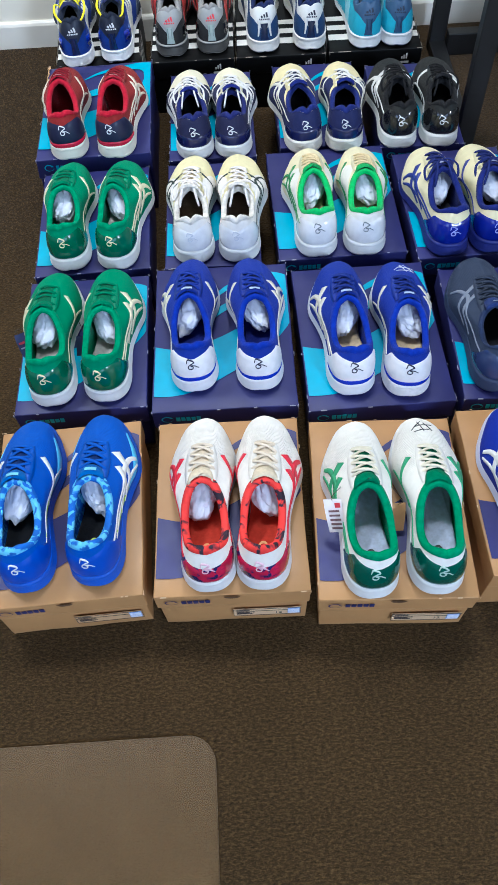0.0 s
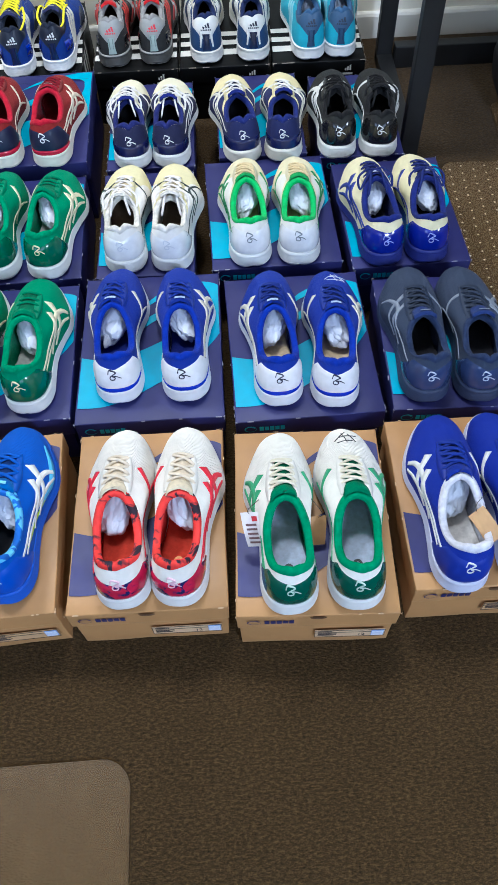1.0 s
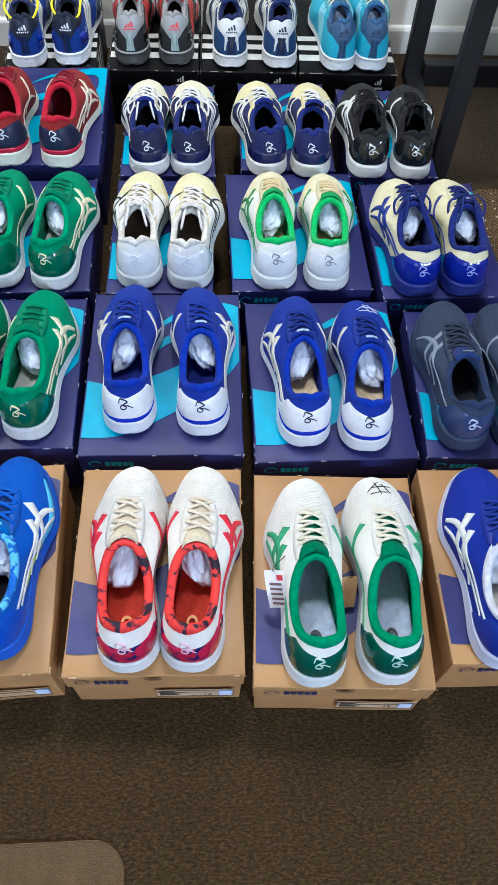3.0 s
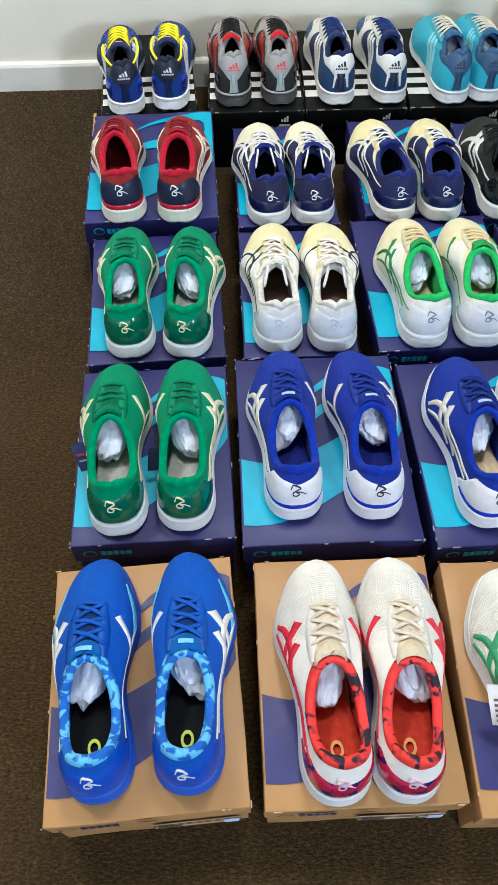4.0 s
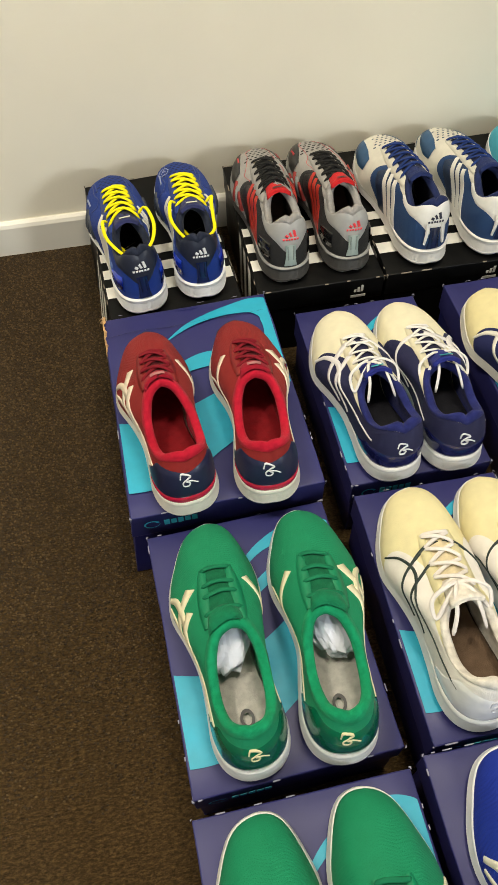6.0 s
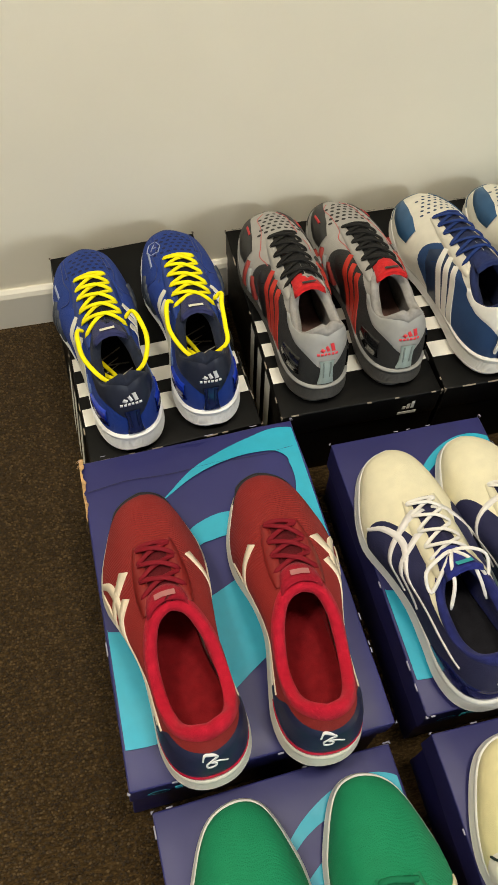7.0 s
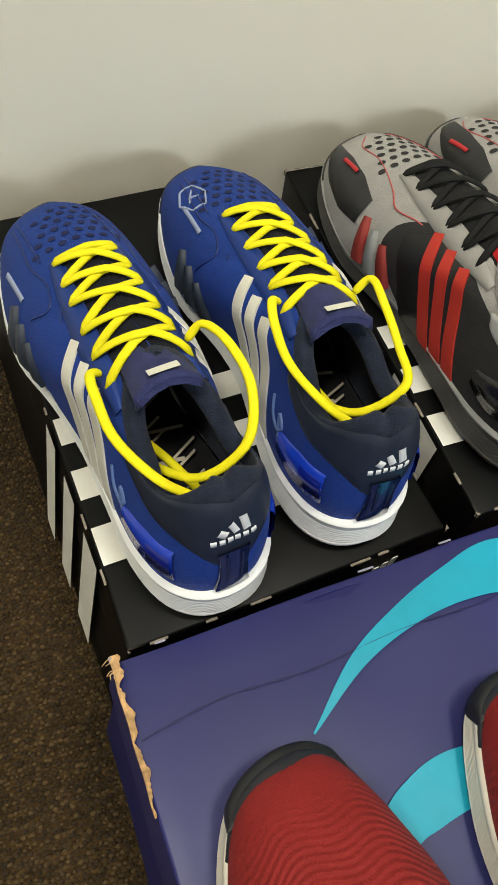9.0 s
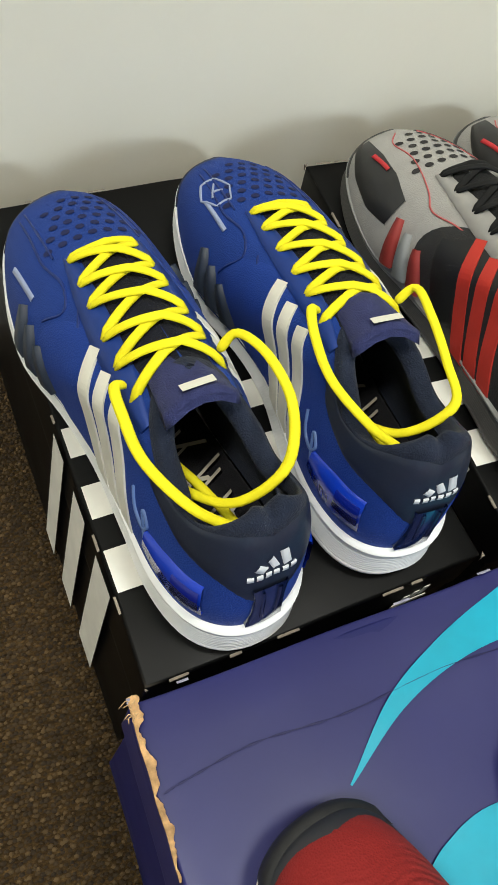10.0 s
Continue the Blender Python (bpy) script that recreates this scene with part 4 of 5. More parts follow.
def shoebox(front, rear, w, h, kind, label, seed, lip=0.055, label_kind=None, fold=0.0, splay=0.0):
    """A lidded shoebox between the middles of its front and rear edges."""
    d = Vector(rear) - Vector(front)
    l = d.length
    top = new("shoebox")
    tagged(top, label, "shoebox", "shoeboxes in rows")
    tint = {"kraft": ((181, 138, 88), (212, 182, 142), (43, 44, 106), (43, 44, 96)), "navy": ((44, 45, 100), (196, 196, 206), (24, 160, 190), (60, 190, 214)),
            "black": ((11, 11, 11), (140, 130, 116), (226, 222, 212), (220, 218, 212))}[kind]
    body = card(tint[0] if kind != "navy" else (30, 33, 92), tint[1])
    gap = 0.003 if kind == "black" else 0.008
    base = block(w - gap, l - gap, h - 0.004, (0, l / 2, 0), 0.0015, 6, 0.0015, seed)
    push = lambda q: splay * max(0.0, 1 - q / h)
    for v in base.verts:
        if v.co.x < -0.3 * w:
            v.co.x -= push(v.co.z)
    part("base", base, body, top)
    lid = block(w, l, lip, (0, l / 2, h - lip), 0.0018, 8 if not fold else 14, 0.0014 if not fold else 0.0022, seed + 5)
    for v in lid.verts:
        if v.co.x < -0.45 * w:
            v.co.x -= push(v.co.z)
    if fold:
        for v in lid.verts:
            if v.co.z > h - 0.01:
                v.co.z -= fold * max(0.0, v.co.y - l + 0.045)
    part("lid", lid, card(tint[0], tint[1]), top)
    z = h + 0.0014
    if kind != "black":
        for rows in swirl(w, l, z, 0.003, SWIRL_TORN if fold else SWIRL):
            for row in rows:
                row[:, 2] += (0.0006 if fold else 0.0) - fold * np.maximum(0.0, row[:, 1] - l + 0.045)
            grid_part("swirl_print", rows, ink(tint[2]), top, smooth=False)
        mark = ink(tint[3])
        zf = h - lip * 0.42
        ring_mark(-w / 2 + 0.026, zf, -0.0022, 0.011, mark, top)
        bars("brand_bar", [(-w / 2 + 0.046 + 0.0095 * k, zf - 0.001, 0.0075, 0.012 if k in (0, 2, 4) else 0.0105) for k in range(5)], -0.0016, mark, top)
        if kind == "kraft":
            # finger notch, its shade painted as a flat dark half disc; end label
            rows = [[(0.013 * math.cos(q), -0.0030, h - 0.001 - 0.009 * math.sin(q) * s) for s in (0.0, 1.0)] for q in np.linspace(0, math.pi, 13)]
            grid_part("finger_notch", rows, surface("notch_shade", (92, 66, 40), 0.9), top)
    else:
        for a, b in ((0.055, 0.082), (0.103, 0.126), (0.147, 0.169)):
            n = 14
            rows = [[(x, y, z - 0.0004) for x in np.linspace(-w / 2 + 0.002, w / 2 - 0.002, n)] for y in (a, b)]
            grid_part("lid_stripe", rows, ink((228, 225, 215)), top, smooth=False)
            for s in (-1, 1):
                rows = [[(s * (w / 2 + 0.0026) - push(z_) * (s < 0), y, z_) for z_ in np.linspace(0.008, h - 0.001, 12)] for y in (a, b)]
                grid_part("side_stripe_print", rows, ink((228, 225, 215)), top, smooth=False)
        for k in range(3):
            bars("brand_bar", [(w / 2 - 0.050 + 0.006 * k, h - 0.022 + 0.002 * k, 0.0042, 0.006 + 0.004 * k)], -0.0026, ink((220, 218, 210)), top)
        bars("brand_bar", [(w / 2 - 0.044, h - 0.034, 0.026, 0.005)], -0.0026, ink((220, 218, 210)), top)
    # scuffed paper along the lid's edges
    rnd = random.Random(int(seed * 100) + 7)
    colour = (150, 150, 168) if kind == "navy" else tint[1]
    sv, sf = [], []
    amount = {"kraft": 2, "navy": 3, "black": 5}[kind]
    corners = [(-w / 2, 0.0), (w / 2, 0.0), (w / 2, l), (-w / 2, l)]
    for k in range(4):
        (ax, ay), (bx, by) = corners[k], corners[(k + 1) % 4]
        ln = math.hypot(bx - ax, by - ay)
        ux, uy = (bx - ax) / ln, (by - ay) / ln
        for _ in range(amount):
            s = rnd.random() ** (2.0 if rnd.random() < 0.5 else 1.0)
            s = s if rnd.random() < 0.5 else 1 - s
            half_len, wid = rnd.uniform(0.002, 0.006 if kind != "black" else 0.011), rnd.uniform(0.0001, 0.0003)
            for a0, a1 in ((-half_len, 0.0), (0.0, half_len)):
                p0, p1 = min(max(s * ln + a0, 0.0), ln), min(max(s * ln + a1, 0.0), ln)
                o = len(sv)
                for q in (p0, p1):
                    x, y = ax + ux * q, ay + uy * q
                    nx, ny = uy, -ux
                    wq = wid * (1.0 if q == s * ln else 0.25)
                    sv += [(x - nx * wq * 1.5, y - ny * wq * 1.5, h + 0.0012), (x + nx * 0.0012, y + ny * 0.0012, h + 0.0008), (x + nx * 0.0014, y + ny * 0.0014, h - wq * 1.5)]
                sf += [(o, o + 1, o + 4, o + 3), (o + 1, o + 2, o + 5, o + 4)]
    for x, y in corners:
        sgx, sgy = math.copysign(1, x), (-1 if y == 0 else 1)
        for _ in range(3):
            o = len(sv)
            r1 = rnd.uniform(0.001, 0.0035) * (0.6 if kind == "kraft" else 1.0)
            px, py = x + sgx * 0.0014, y + sgy * 0.0014
            sv += [(px, py, h + 0.0012), (px - sgx * r1, py, h + 0.0015), (px, py - sgy * r1, h + 0.0015), (px, py - sgy * r1 * 0.4, h - r1 * 1.6), (px - sgx * r1 * 0.5, py, h - r1 * rnd.uniform(1.2, 3))]
            sf += [(o, o + 1, o + 2), (o, o + 2, o + 3), (o, o + 4, o + 1)]
    me = bpy.data.meshes.new("edge_wear")
    me.from_pydata(sv, [], sf)
    me.materials.append(surface("torn_paper", colour, 0.9, spread=0.2, scale=200))
    wear = new("edge_wear", me)
    wear.parent = top
    tagged(wear, "pale scuffed paper edges", kind="stuff")
    if label_kind:
        lab = bars("end_label", [(w / 2 - 0.070, 0.050, 0.112, 0.030)], 0.0000, ink((212, 182, 146) if label_kind == "full" else (200, 164, 122)), top, 0.0012)
        lab["label"] = "printed paper size label"
        bars("label_line", [(w / 2 - 0.070, 0.0647, 0.112, 0.0007), (w / 2 - 0.070, 0.0353, 0.112, 0.0007), (w / 2 - 0.1257, 0.050, 0.0007, 0.030), (w / 2 - 0.0143, 0.050, 0.0007, 0.030), (w / 2 - 0.078, 0.0555, 0.094, 0.0005)],
             -0.0013, ink((60, 52, 50)), lab)
        bars("label_bar", [(w / 2 - 0.110, 0.0600, 0.022, 0.0028), (w / 2 - 0.106, 0.0515, 0.030, 0.0009), (w / 2 - 0.110, 0.0485, 0.022, 0.0009), (w / 2 - 0.106, 0.0455, 0.030, 0.0009), (w / 2 - 0.108, 0.0425, 0.026, 0.0009)], -0.0013, ink((70, 62, 60)), lab)
        bars("barcode_patch", [(w / 2 - 0.026, 0.051, 0.020, 0.024)], -0.0014, ink((150, 176, 226)), lab)
        bars("barcode_bar", [(w / 2 - 0.026, 0.042 + 0.003 * k, 0.018, 0.001) for k in range(7)], -0.0022, ink((228, 232, 244)), lab)
        if label_kind == "full":
            font = bpy.data.curves.new("size_text", "FONT")
            font.body, font.size, font.extrude = "12", 0.013, 0.0002
            txt = new("size_text", font)
            txt.data.materials.append(ink((40, 36, 36)))
            txt.parent = lab
            txt.matrix_local = pose(w / 2 - 0.058, -0.0016, 0.0405, 90, 0, 0)
    top.matrix_world = pose(front[0], front[1], 0, 0, 0, math.degrees(math.atan2(-d.x, d.y)))
    return top


BOXES = [
    # front middle, rear middle, width, height, kind, label, end label
    ((-0.140, -0.005), (-0.160, 0.325), 0.250, 0.135, "kraft", "brown kraft shoebox with navy swirl print under blue shoes", "part"),
    ((0.125, -0.004), (0.124, 0.322), 0.248, 0.135, "kraft", "brown kraft shoebox with navy swirl under white and red shoes", "full"),
    ((0.385, -0.023), (0.393, 0.309), 0.248, 0.135, "kraft", "brown kraft shoebox with creased lid under white and green shoes", "full"),
    ((0.661, 0.008), (0.658, 0.322), 0.248, 0.135, "kraft", "brown kraft shoebox with navy swirl under royal blue shoes", "part"),
    ((-0.148, 0.360), (-0.158, 0.692), 0.245, 0.135, "navy", "navy shoebox with cyan swirl print under green shoes", None),
    ((0.119, 0.347), (0.116, 0.706), 0.268, 0.138, "navy", "navy shoebox with cyan swirl under blue shoes with white heels", None),
    ((0.406, 0.339), (0.395, 0.690), 0.268, 0.135, "navy", "wide navy shoebox with cyan swirl print under blue shoes", None),
    ((0.657, 0.343), (0.663, 0.667), 0.205, 0.135, "navy", "narrow navy shoebox with worn corners under dark slate shoes", None),
    ((-0.155, 0.712), (-0.171, 1.040), 0.243, 0.135, "navy", "navy shoebox with cyan swirl under green shoes", None),
    ((0.099, 0.712), (0.097, 1.045), 0.203, 0.135, "navy", "narrow navy shoebox with cyan swirl under cream and white shoes", None),
    ((0.372, 0.722), (0.360, 1.073), 0.270, 0.135, "navy", "navy shoebox with cyan swirl under cream shoes with green collars", None),
    ((0.648, 0.706), (0.637, 1.045), 0.243, 0.135, "navy", "navy shoebox with cyan swirl under cream and blue shoes", None),
    ((-0.176, 1.055), (-0.187, 1.430), 0.266, 0.164, "navy", "torn and creased navy shoebox with cyan swirl under red shoes", None),
    ((0.100, 1.062), (0.095, 1.405), 0.205, 0.135, "navy", "narrow navy shoebox with cyan swirl under cream and navy shoes", None),
    ((0.362, 1.088), (0.358, 1.420), 0.205, 0.135, "navy", "narrow navy shoebox under cream-toed navy shoes", None),
    ((0.592, 1.068), (0.592, 1.400), 0.195, 0.135, "navy", "narrow navy shoebox with cyan swirl under black shoes", None),
    ((-0.198, 1.440), (-0.222, 1.812), 0.221, 0.146, "black", "black shoebox with three white stripes and scuffed corners", None),
    ((0.049, 1.450), (0.049, 1.812), 0.220, 0.146, "black", "black shoebox with white stripes under grey and red shoes", None),
    ((0.281, 1.450), (0.283, 1.812), 0.233, 0.146, "black", "black shoebox with white stripes under white and navy shoes", None),
    ((0.528, 1.450), (0.530, 1.812), 0.240, 0.146, "black", "black shoebox with white stripes under turquoise shoes", None),
]
for i, (fr, re, w, h, kind, label, end) in enumerate(BOXES):
    shoebox(fr, re, w, h, kind, label, i * 1.7, 0.05 if kind != "black" else 0.045, end, 0.07 if "torn" in label else 0.0, 0.018 if i in (12, 16) else 0.0)

torn = bpy.data.objects["shoebox.012"]
rnd = random.Random(5)
rows_a = []
for k in range(60):
    s = k / 59
    y = 0.377 - 0.085 * s
    wob = 0.0008 * math.sin(k * 0.31) + rnd.uniform(-0.0002, 0.0002)
    wd = 0.0044 * (1 - s) ** 0.5 * (0.62 + 0.26 * math.sin(k * 0.33) + 0.24 * math.sin(k * 0.87 + 1) + rnd.uniform(-0.14, 0.14)) + 0.0002
    rows_a.append([(-0.1340 + 0.3 * wob, y, 0.1612 - 0.0012 * math.sin(k * 0.4)), (-0.1342 + 0.3 * wob, y, 0.1652), (-0.1335 + wob + wd * 0.6, y, 0.1658), (-0.1330 + wob + wd, y, 0.1652)])
grid_part("torn_edge", rows_a, surface("torn_card", (190, 152, 104), 0.9, spread=0.45, scale=160, bump=0.8, bump_scale=300), torn, "torn brown cardboard edge")
fibres = []
for k in range(11):
    a = rnd.uniform(0, 6.28)
    p = np.array([-0.133, 0.376 - rnd.uniform(0, 0.012), 0.165])
    fibres.append(smooth_curve([p, p + np.array([math.cos(a), math.sin(a), 0.3]) * rnd.uniform(0.0015, 0.0035), p + np.array([math.cos(a + 0.7), math.sin(a + 0.7), -0.4]) * rnd.uniform(0.003, 0.006)], 8))
for fibre in fibres:
    cord("torn_fibre", [fibre], 0.0003, 0.0003, surface("torn_card", (196, 164, 120), 0.9, spread=0.25, scale=120), torn, n=5)

# the crease along the lid's rear edge, drawn as a thin darker strip
line = smooth_curve([(-0.130, 0.329), (-0.118, 0.331), (-0.080, 0.335), (-0.030, 0.332), (0.030, 0.335), (0.080, 0.333), (0.124, 0.336)], 60)
rows = [[(x, y + k * 0.0005 * (0.3 + abs(math.sin(0.9 * i))), 0.1658 - 0.07 * max(0.0, y - 0.330) + 0.0003 * (k == 0)) for i, (x, y) in enumerate(line)] for k in (-1, 0, 1)]
grid_part("crease", rows, card((34, 34, 80), (120, 120, 150)), torn, "pressed crease in the card")

# ---- the shoes ----
marble_blue = surface("marbled_lining", (30, 96, 190), 0.8, spread=0.2, scale=60, second=(110, 190, 232), second_at=0.52, second_scale=55, bump=0.3, bump_scale=900, kind="weave")
marble_red = surface("marbled_lining", (226, 52, 44), 0.7, spread=0.15, scale=60, second=(34, 22, 40), second_at=0.58, second_scale=38, bump=0.2, bump_scale=900, kind="weave")
marble_heel = surface("marbled_gloss", (186, 22, 66), 0.2, spread=0.3, scale=50, second=(26, 30, 92), second_at=0.52, second_scale=45, coat=0.4)


def spec(style, label, **k):
    k.update(style=style, label=label, count=1)
    k["lining_mat"] = k.get("lining_mat") or cloth(k["lining"])
    if k.get("heel"):
        k["heel_mat"] = k.get("heel_mat") or (gloss(k["heel"]) if k.get("heel_gloss") else synthetic(k["heel"]))
    return k


GREEN = (16, 128, 88)
S = {
    "blue_run": spec("court", "bright blue tennis shoe with white stripes and blue sole", upper=(20, 80, 180), ridges=0.15, lining_mat=marble_blue, lining_label="blue marbled lining", tab=(24, 92, 170), heel=(22, 74, 186), mark=WHITE, sole=(30, 86, 196), stripe=WHITE, lace=(30, 84, 180),
                     throat=(20, 50, 110), lace_rows=4, insole=(18, 20, 24), insole_mark=(190, 210, 40), tissue=1.0, tongue_mark=(120, 190, 220)),
    "white_red": spec("court", "white tennis shoe with red stripes and marbled red lining", upper=(238, 233, 224), ridges=0.7, lining_mat=marble_red, lining_label="red marbled lining", tab=(214, 200, 172), heel=(180, 22, 60), heel_mat=marble_heel, heel_high=0.50, heel_label="marbled glossy red heel counter", mark=(227, 189, 202), sole=(227, 225, 223), stripe=(214, 40, 60),
                      lace=(219, 206, 185), throat=(219, 204, 180), lace_rows=4, insole=(190, 60, 40), insole_mark=(224, 160, 90), tissue=2.0),
    "white_green": spec("court", "cream tennis shoe with green collar and dark green heel", upper=(238, 235, 226), ridges=0.7, lining=(12, 138, 92), heel=(8, 82, 66), heel_gloss=True, mark=(190, 214, 200), sole=(227, 227, 225), stripe=(70, 160, 110),
                        lace=(223, 217, 195), throat=(14, 104, 72), lace_rows=5, insole=(196, 204, 226), insole_mark=(40, 40, 44), lace_w=0.0024),
    "royal": spec("court", "royal blue tennis shoe with white stripes and lilac-white sole", upper=(20, 42, 150), lining=(214, 214, 225), tab=(24, 44, 140), heel=(28, 48, 150), mark=WHITE, sole=(204, 206, 227), stripe=WHITE, lace=(30, 50, 140), throat=(24, 38, 110), lace_rows=5,
                  insole=(210, 206, 200), tissue=3.0),
    "green": spec("court", "green knit tennis shoe with cream stripes and white sole", upper=GREEN, ridges=0.12, lining=(10, 134, 90), heel=(6, 92, 64), heel_gloss=True, mark=(224, 214, 170), sole=(227, 227, 223), stripe=(219, 212, 180), lace=(14, 108, 74), throat=(10, 96, 64),
                  lace_cross=False, lace_rows=4, insole=(176, 174, 168), insole_mark=(50, 50, 50), tissue=4.0),
    "blue": spec("court", "blue knit tennis shoe with white heel patch and sole", upper=(22, 46, 146), ridges=0.3, lining=(18, 46, 156), heel=(227, 227, 231), heel_low=0.10, band=(22, 50, 190), mark=(30, 32, 60), sole=(227, 228, 232), stripe=(214, 210, 195), lace=(26, 48, 140),
                 throat=(22, 40, 120), lace_rows=4, insole=(24, 34, 110), tissue=5.0, tongue_mark=(161, 180, 217)),
    "blue_pale": spec("court", "blue tennis shoe with white heel patch and beige insole", upper=(22, 46, 146), ridges=0.3, lining=(18, 46, 156), heel=(227, 227, 231), heel_low=0.10, band=(22, 50, 190), mark=(30, 32, 60), sole=(227, 228, 232), stripe=(214, 210, 195), lace=(24, 42, 120),
                      throat=(22, 40, 120), lace_rows=4, insole=(222, 200, 160), tissue=6.0, tongue_mark=(161, 180, 217)),
    "slate": spec("gel", "dark slate-blue tennis shoe with thin grey stripes", upper=(50, 60, 82), ridges=0.3, lining=(40, 52, 84), heel=(46, 60, 100), heel_gloss=True, mark=(190, 196, 214), sole=(48, 58, 86), stripe=(128, 136, 152), stripe_w=0.6, lace=(44, 52, 70), throat=(40, 48, 68),
                  tongue=(40, 56, 110), tongue_mark=(140, 150, 170), lace_rows=6, insole=(30, 30, 36), mark_z=0.066),
    "cream_white": spec("gel", "cream and white tennis shoe with loose white laces", upper=(223, 214, 168), quarter=(225, 221, 214), quarter_to=0.60, lining=(215, 210, 200), heel=(227, 227, 227), heel_gloss=True, mark=(196, 198, 204), sole=(227, 227, 223), stripe=(40, 52, 50), stripe_w=0.3,
                        lace=(225, 219, 214), throat=(214, 200, 166), tongue=(221, 215, 204), lace_rows=5, bow=True, insole=(96, 78, 62), mark_z=0.066),
    "cream_green": spec("court", "cream tennis shoe with bright green collar and green stripes", upper=(225, 217, 180), quarter=(225, 223, 214), quarter_to=0.5, lining=(60, 180, 92), heel=(227, 227, 227), heel_gloss=True, mark=(120, 126, 130), sole=(227, 227, 223), stripe=(52, 130, 72), stripe_w=0.6,
                        lace=(214, 195, 151), throat=(214, 197, 159), lace_rows=5, insole=(200, 180, 140), tissue=7.0),
    "cream_blue": spec("court", "cream tennis shoe with navy blue heel and blue laces", upper=(225, 217, 178), ridges=0.3, lining=(28, 38, 110), heel=(20, 32, 138), heel_gloss=True, heel_high=0.62, heel_to=0.36, mark=(150, 160, 220), sole=(34, 42, 120), outsole=(30, 36, 90), stripe=(36, 52, 136), lace=(30, 40, 100),
                       throat=(30, 40, 100), lace_rows=4, bow=True, insole=(40, 40, 48), tissue=8.0, mark_z=0.061, tongue_mark=(170, 176, 210)),
    "red": spec("court", "red tennis shoe with cream stripes and navy heel", upper=(132, 32, 30), ridges=0.42, guard=(26, 27, 30), lining=(172, 18, 44), heel=(30, 34, 62), heel_low=0.16, band=(190, 24, 60), mark=(225, 225, 227), sole=(225, 219, 206), stripe=(219, 206, 185), lace=(118, 14, 30), throat=(84, 10, 20),
                lace_rows=4, insole=(120, 14, 22), bumper=(36, 38, 44), tongue_mark=(164, 104, 104)),
    "navy_cream": spec("gel", "navy tennis shoe with cream toe and white laces", stripe_w=0.62, lace_w=0.0021, upper=(223, 217, 189), quarter=(34, 36, 70), quarter_to=0.60, lining=(34, 40, 100), heel=(24, 28, 76), heel_gloss=True, heel_high=0.35, mark=(206, 208, 214), sole=(225, 225, 223), stripe=(217, 215, 214), lace=(227, 225, 221),
                       throat=(40, 40, 70), tongue=(36, 44, 120), tongue_mark=(40, 150, 160), lace_rows=5, bow=True, insole=(24, 24, 30), mark_z=0.068),
    "navy_yellow": spec("gel", "navy tennis shoe with yellowed cream toe and open laces", stripe_w=0.62, lace_w=0.0021, upper=(223, 212, 163), quarter=(32, 38, 84), quarter_to=0.60, lining=(32, 42, 108), heel=(24, 30, 80), heel_gloss=True, heel_high=0.35, mark=(206, 208, 214), sole=(223, 219, 208), stripe=(217, 214, 202), lace=(227, 225, 221),
                        throat=(38, 42, 84), tongue=(34, 44, 118), tongue_mark=(200, 204, 220), lace_rows=4, insole=(24, 24, 34), mark_z=0.068),
    "black": spec("gel", "black tennis shoe with white stripes and white sole", upper=(40, 40, 38), lining=(26, 26, 28), heel=(24, 24, 26), heel_gloss=True, mark=(214, 214, 214), sole=(223, 221, 215), stripe=(214, 214, 210), lace=(22, 22, 24), throat=(24, 24, 26), tongue=(28, 28, 30), lace_rows=6, bow=True,
                  insole=(20, 20, 22), mark_z=0.066),
}


def yellow_loops(top, f, over, tree, lace_mat, side):
    """Loose lace loops that drop over the collar into the shoe."""
    a, b = over(-0.023, 0.124, 0.004), over(0.023, 0.124, 0.004)
    loops = [smooth_curve([a, a + np.array([-0.007, -0.004, 0.006]), np.array([-0.036, 0.104, 0.108]), np.array([-0.036, 0.078, 0.104]), np.array([-0.024, 0.050, 0.098]), np.array([-0.006, 0.036, 0.086]), np.array([0.006, 0.034, 0.062])], 36),
             smooth_curve([b, b + np.array([0.010, 0.0, 0.010]), np.array([0.036 - 0.004 * side, 0.100, 0.116 - 0.004 * side]), np.array([0.036 - 0.005 * side, 0.074, 0.108 - 0.003 * side]), np.array([0.028, 0.052, 0.096]), np.array([0.002, 0.052, 0.078]), np.array([-0.016, 0.074, 0.068]), np.array([-0.022, 0.094, 0.060])], 44),
             smooth_curve([np.array([-0.018, 0.100, 0.068]), np.array([-0.004, 0.080, 0.056]), np.array([0.006, 0.052, 0.052]), np.array([0.012, 0.036, 0.050])], 20)]
    for loop in loops:
        cord("lace_loop", [loop], 0.0029, 0.0020, lace_mat, top)


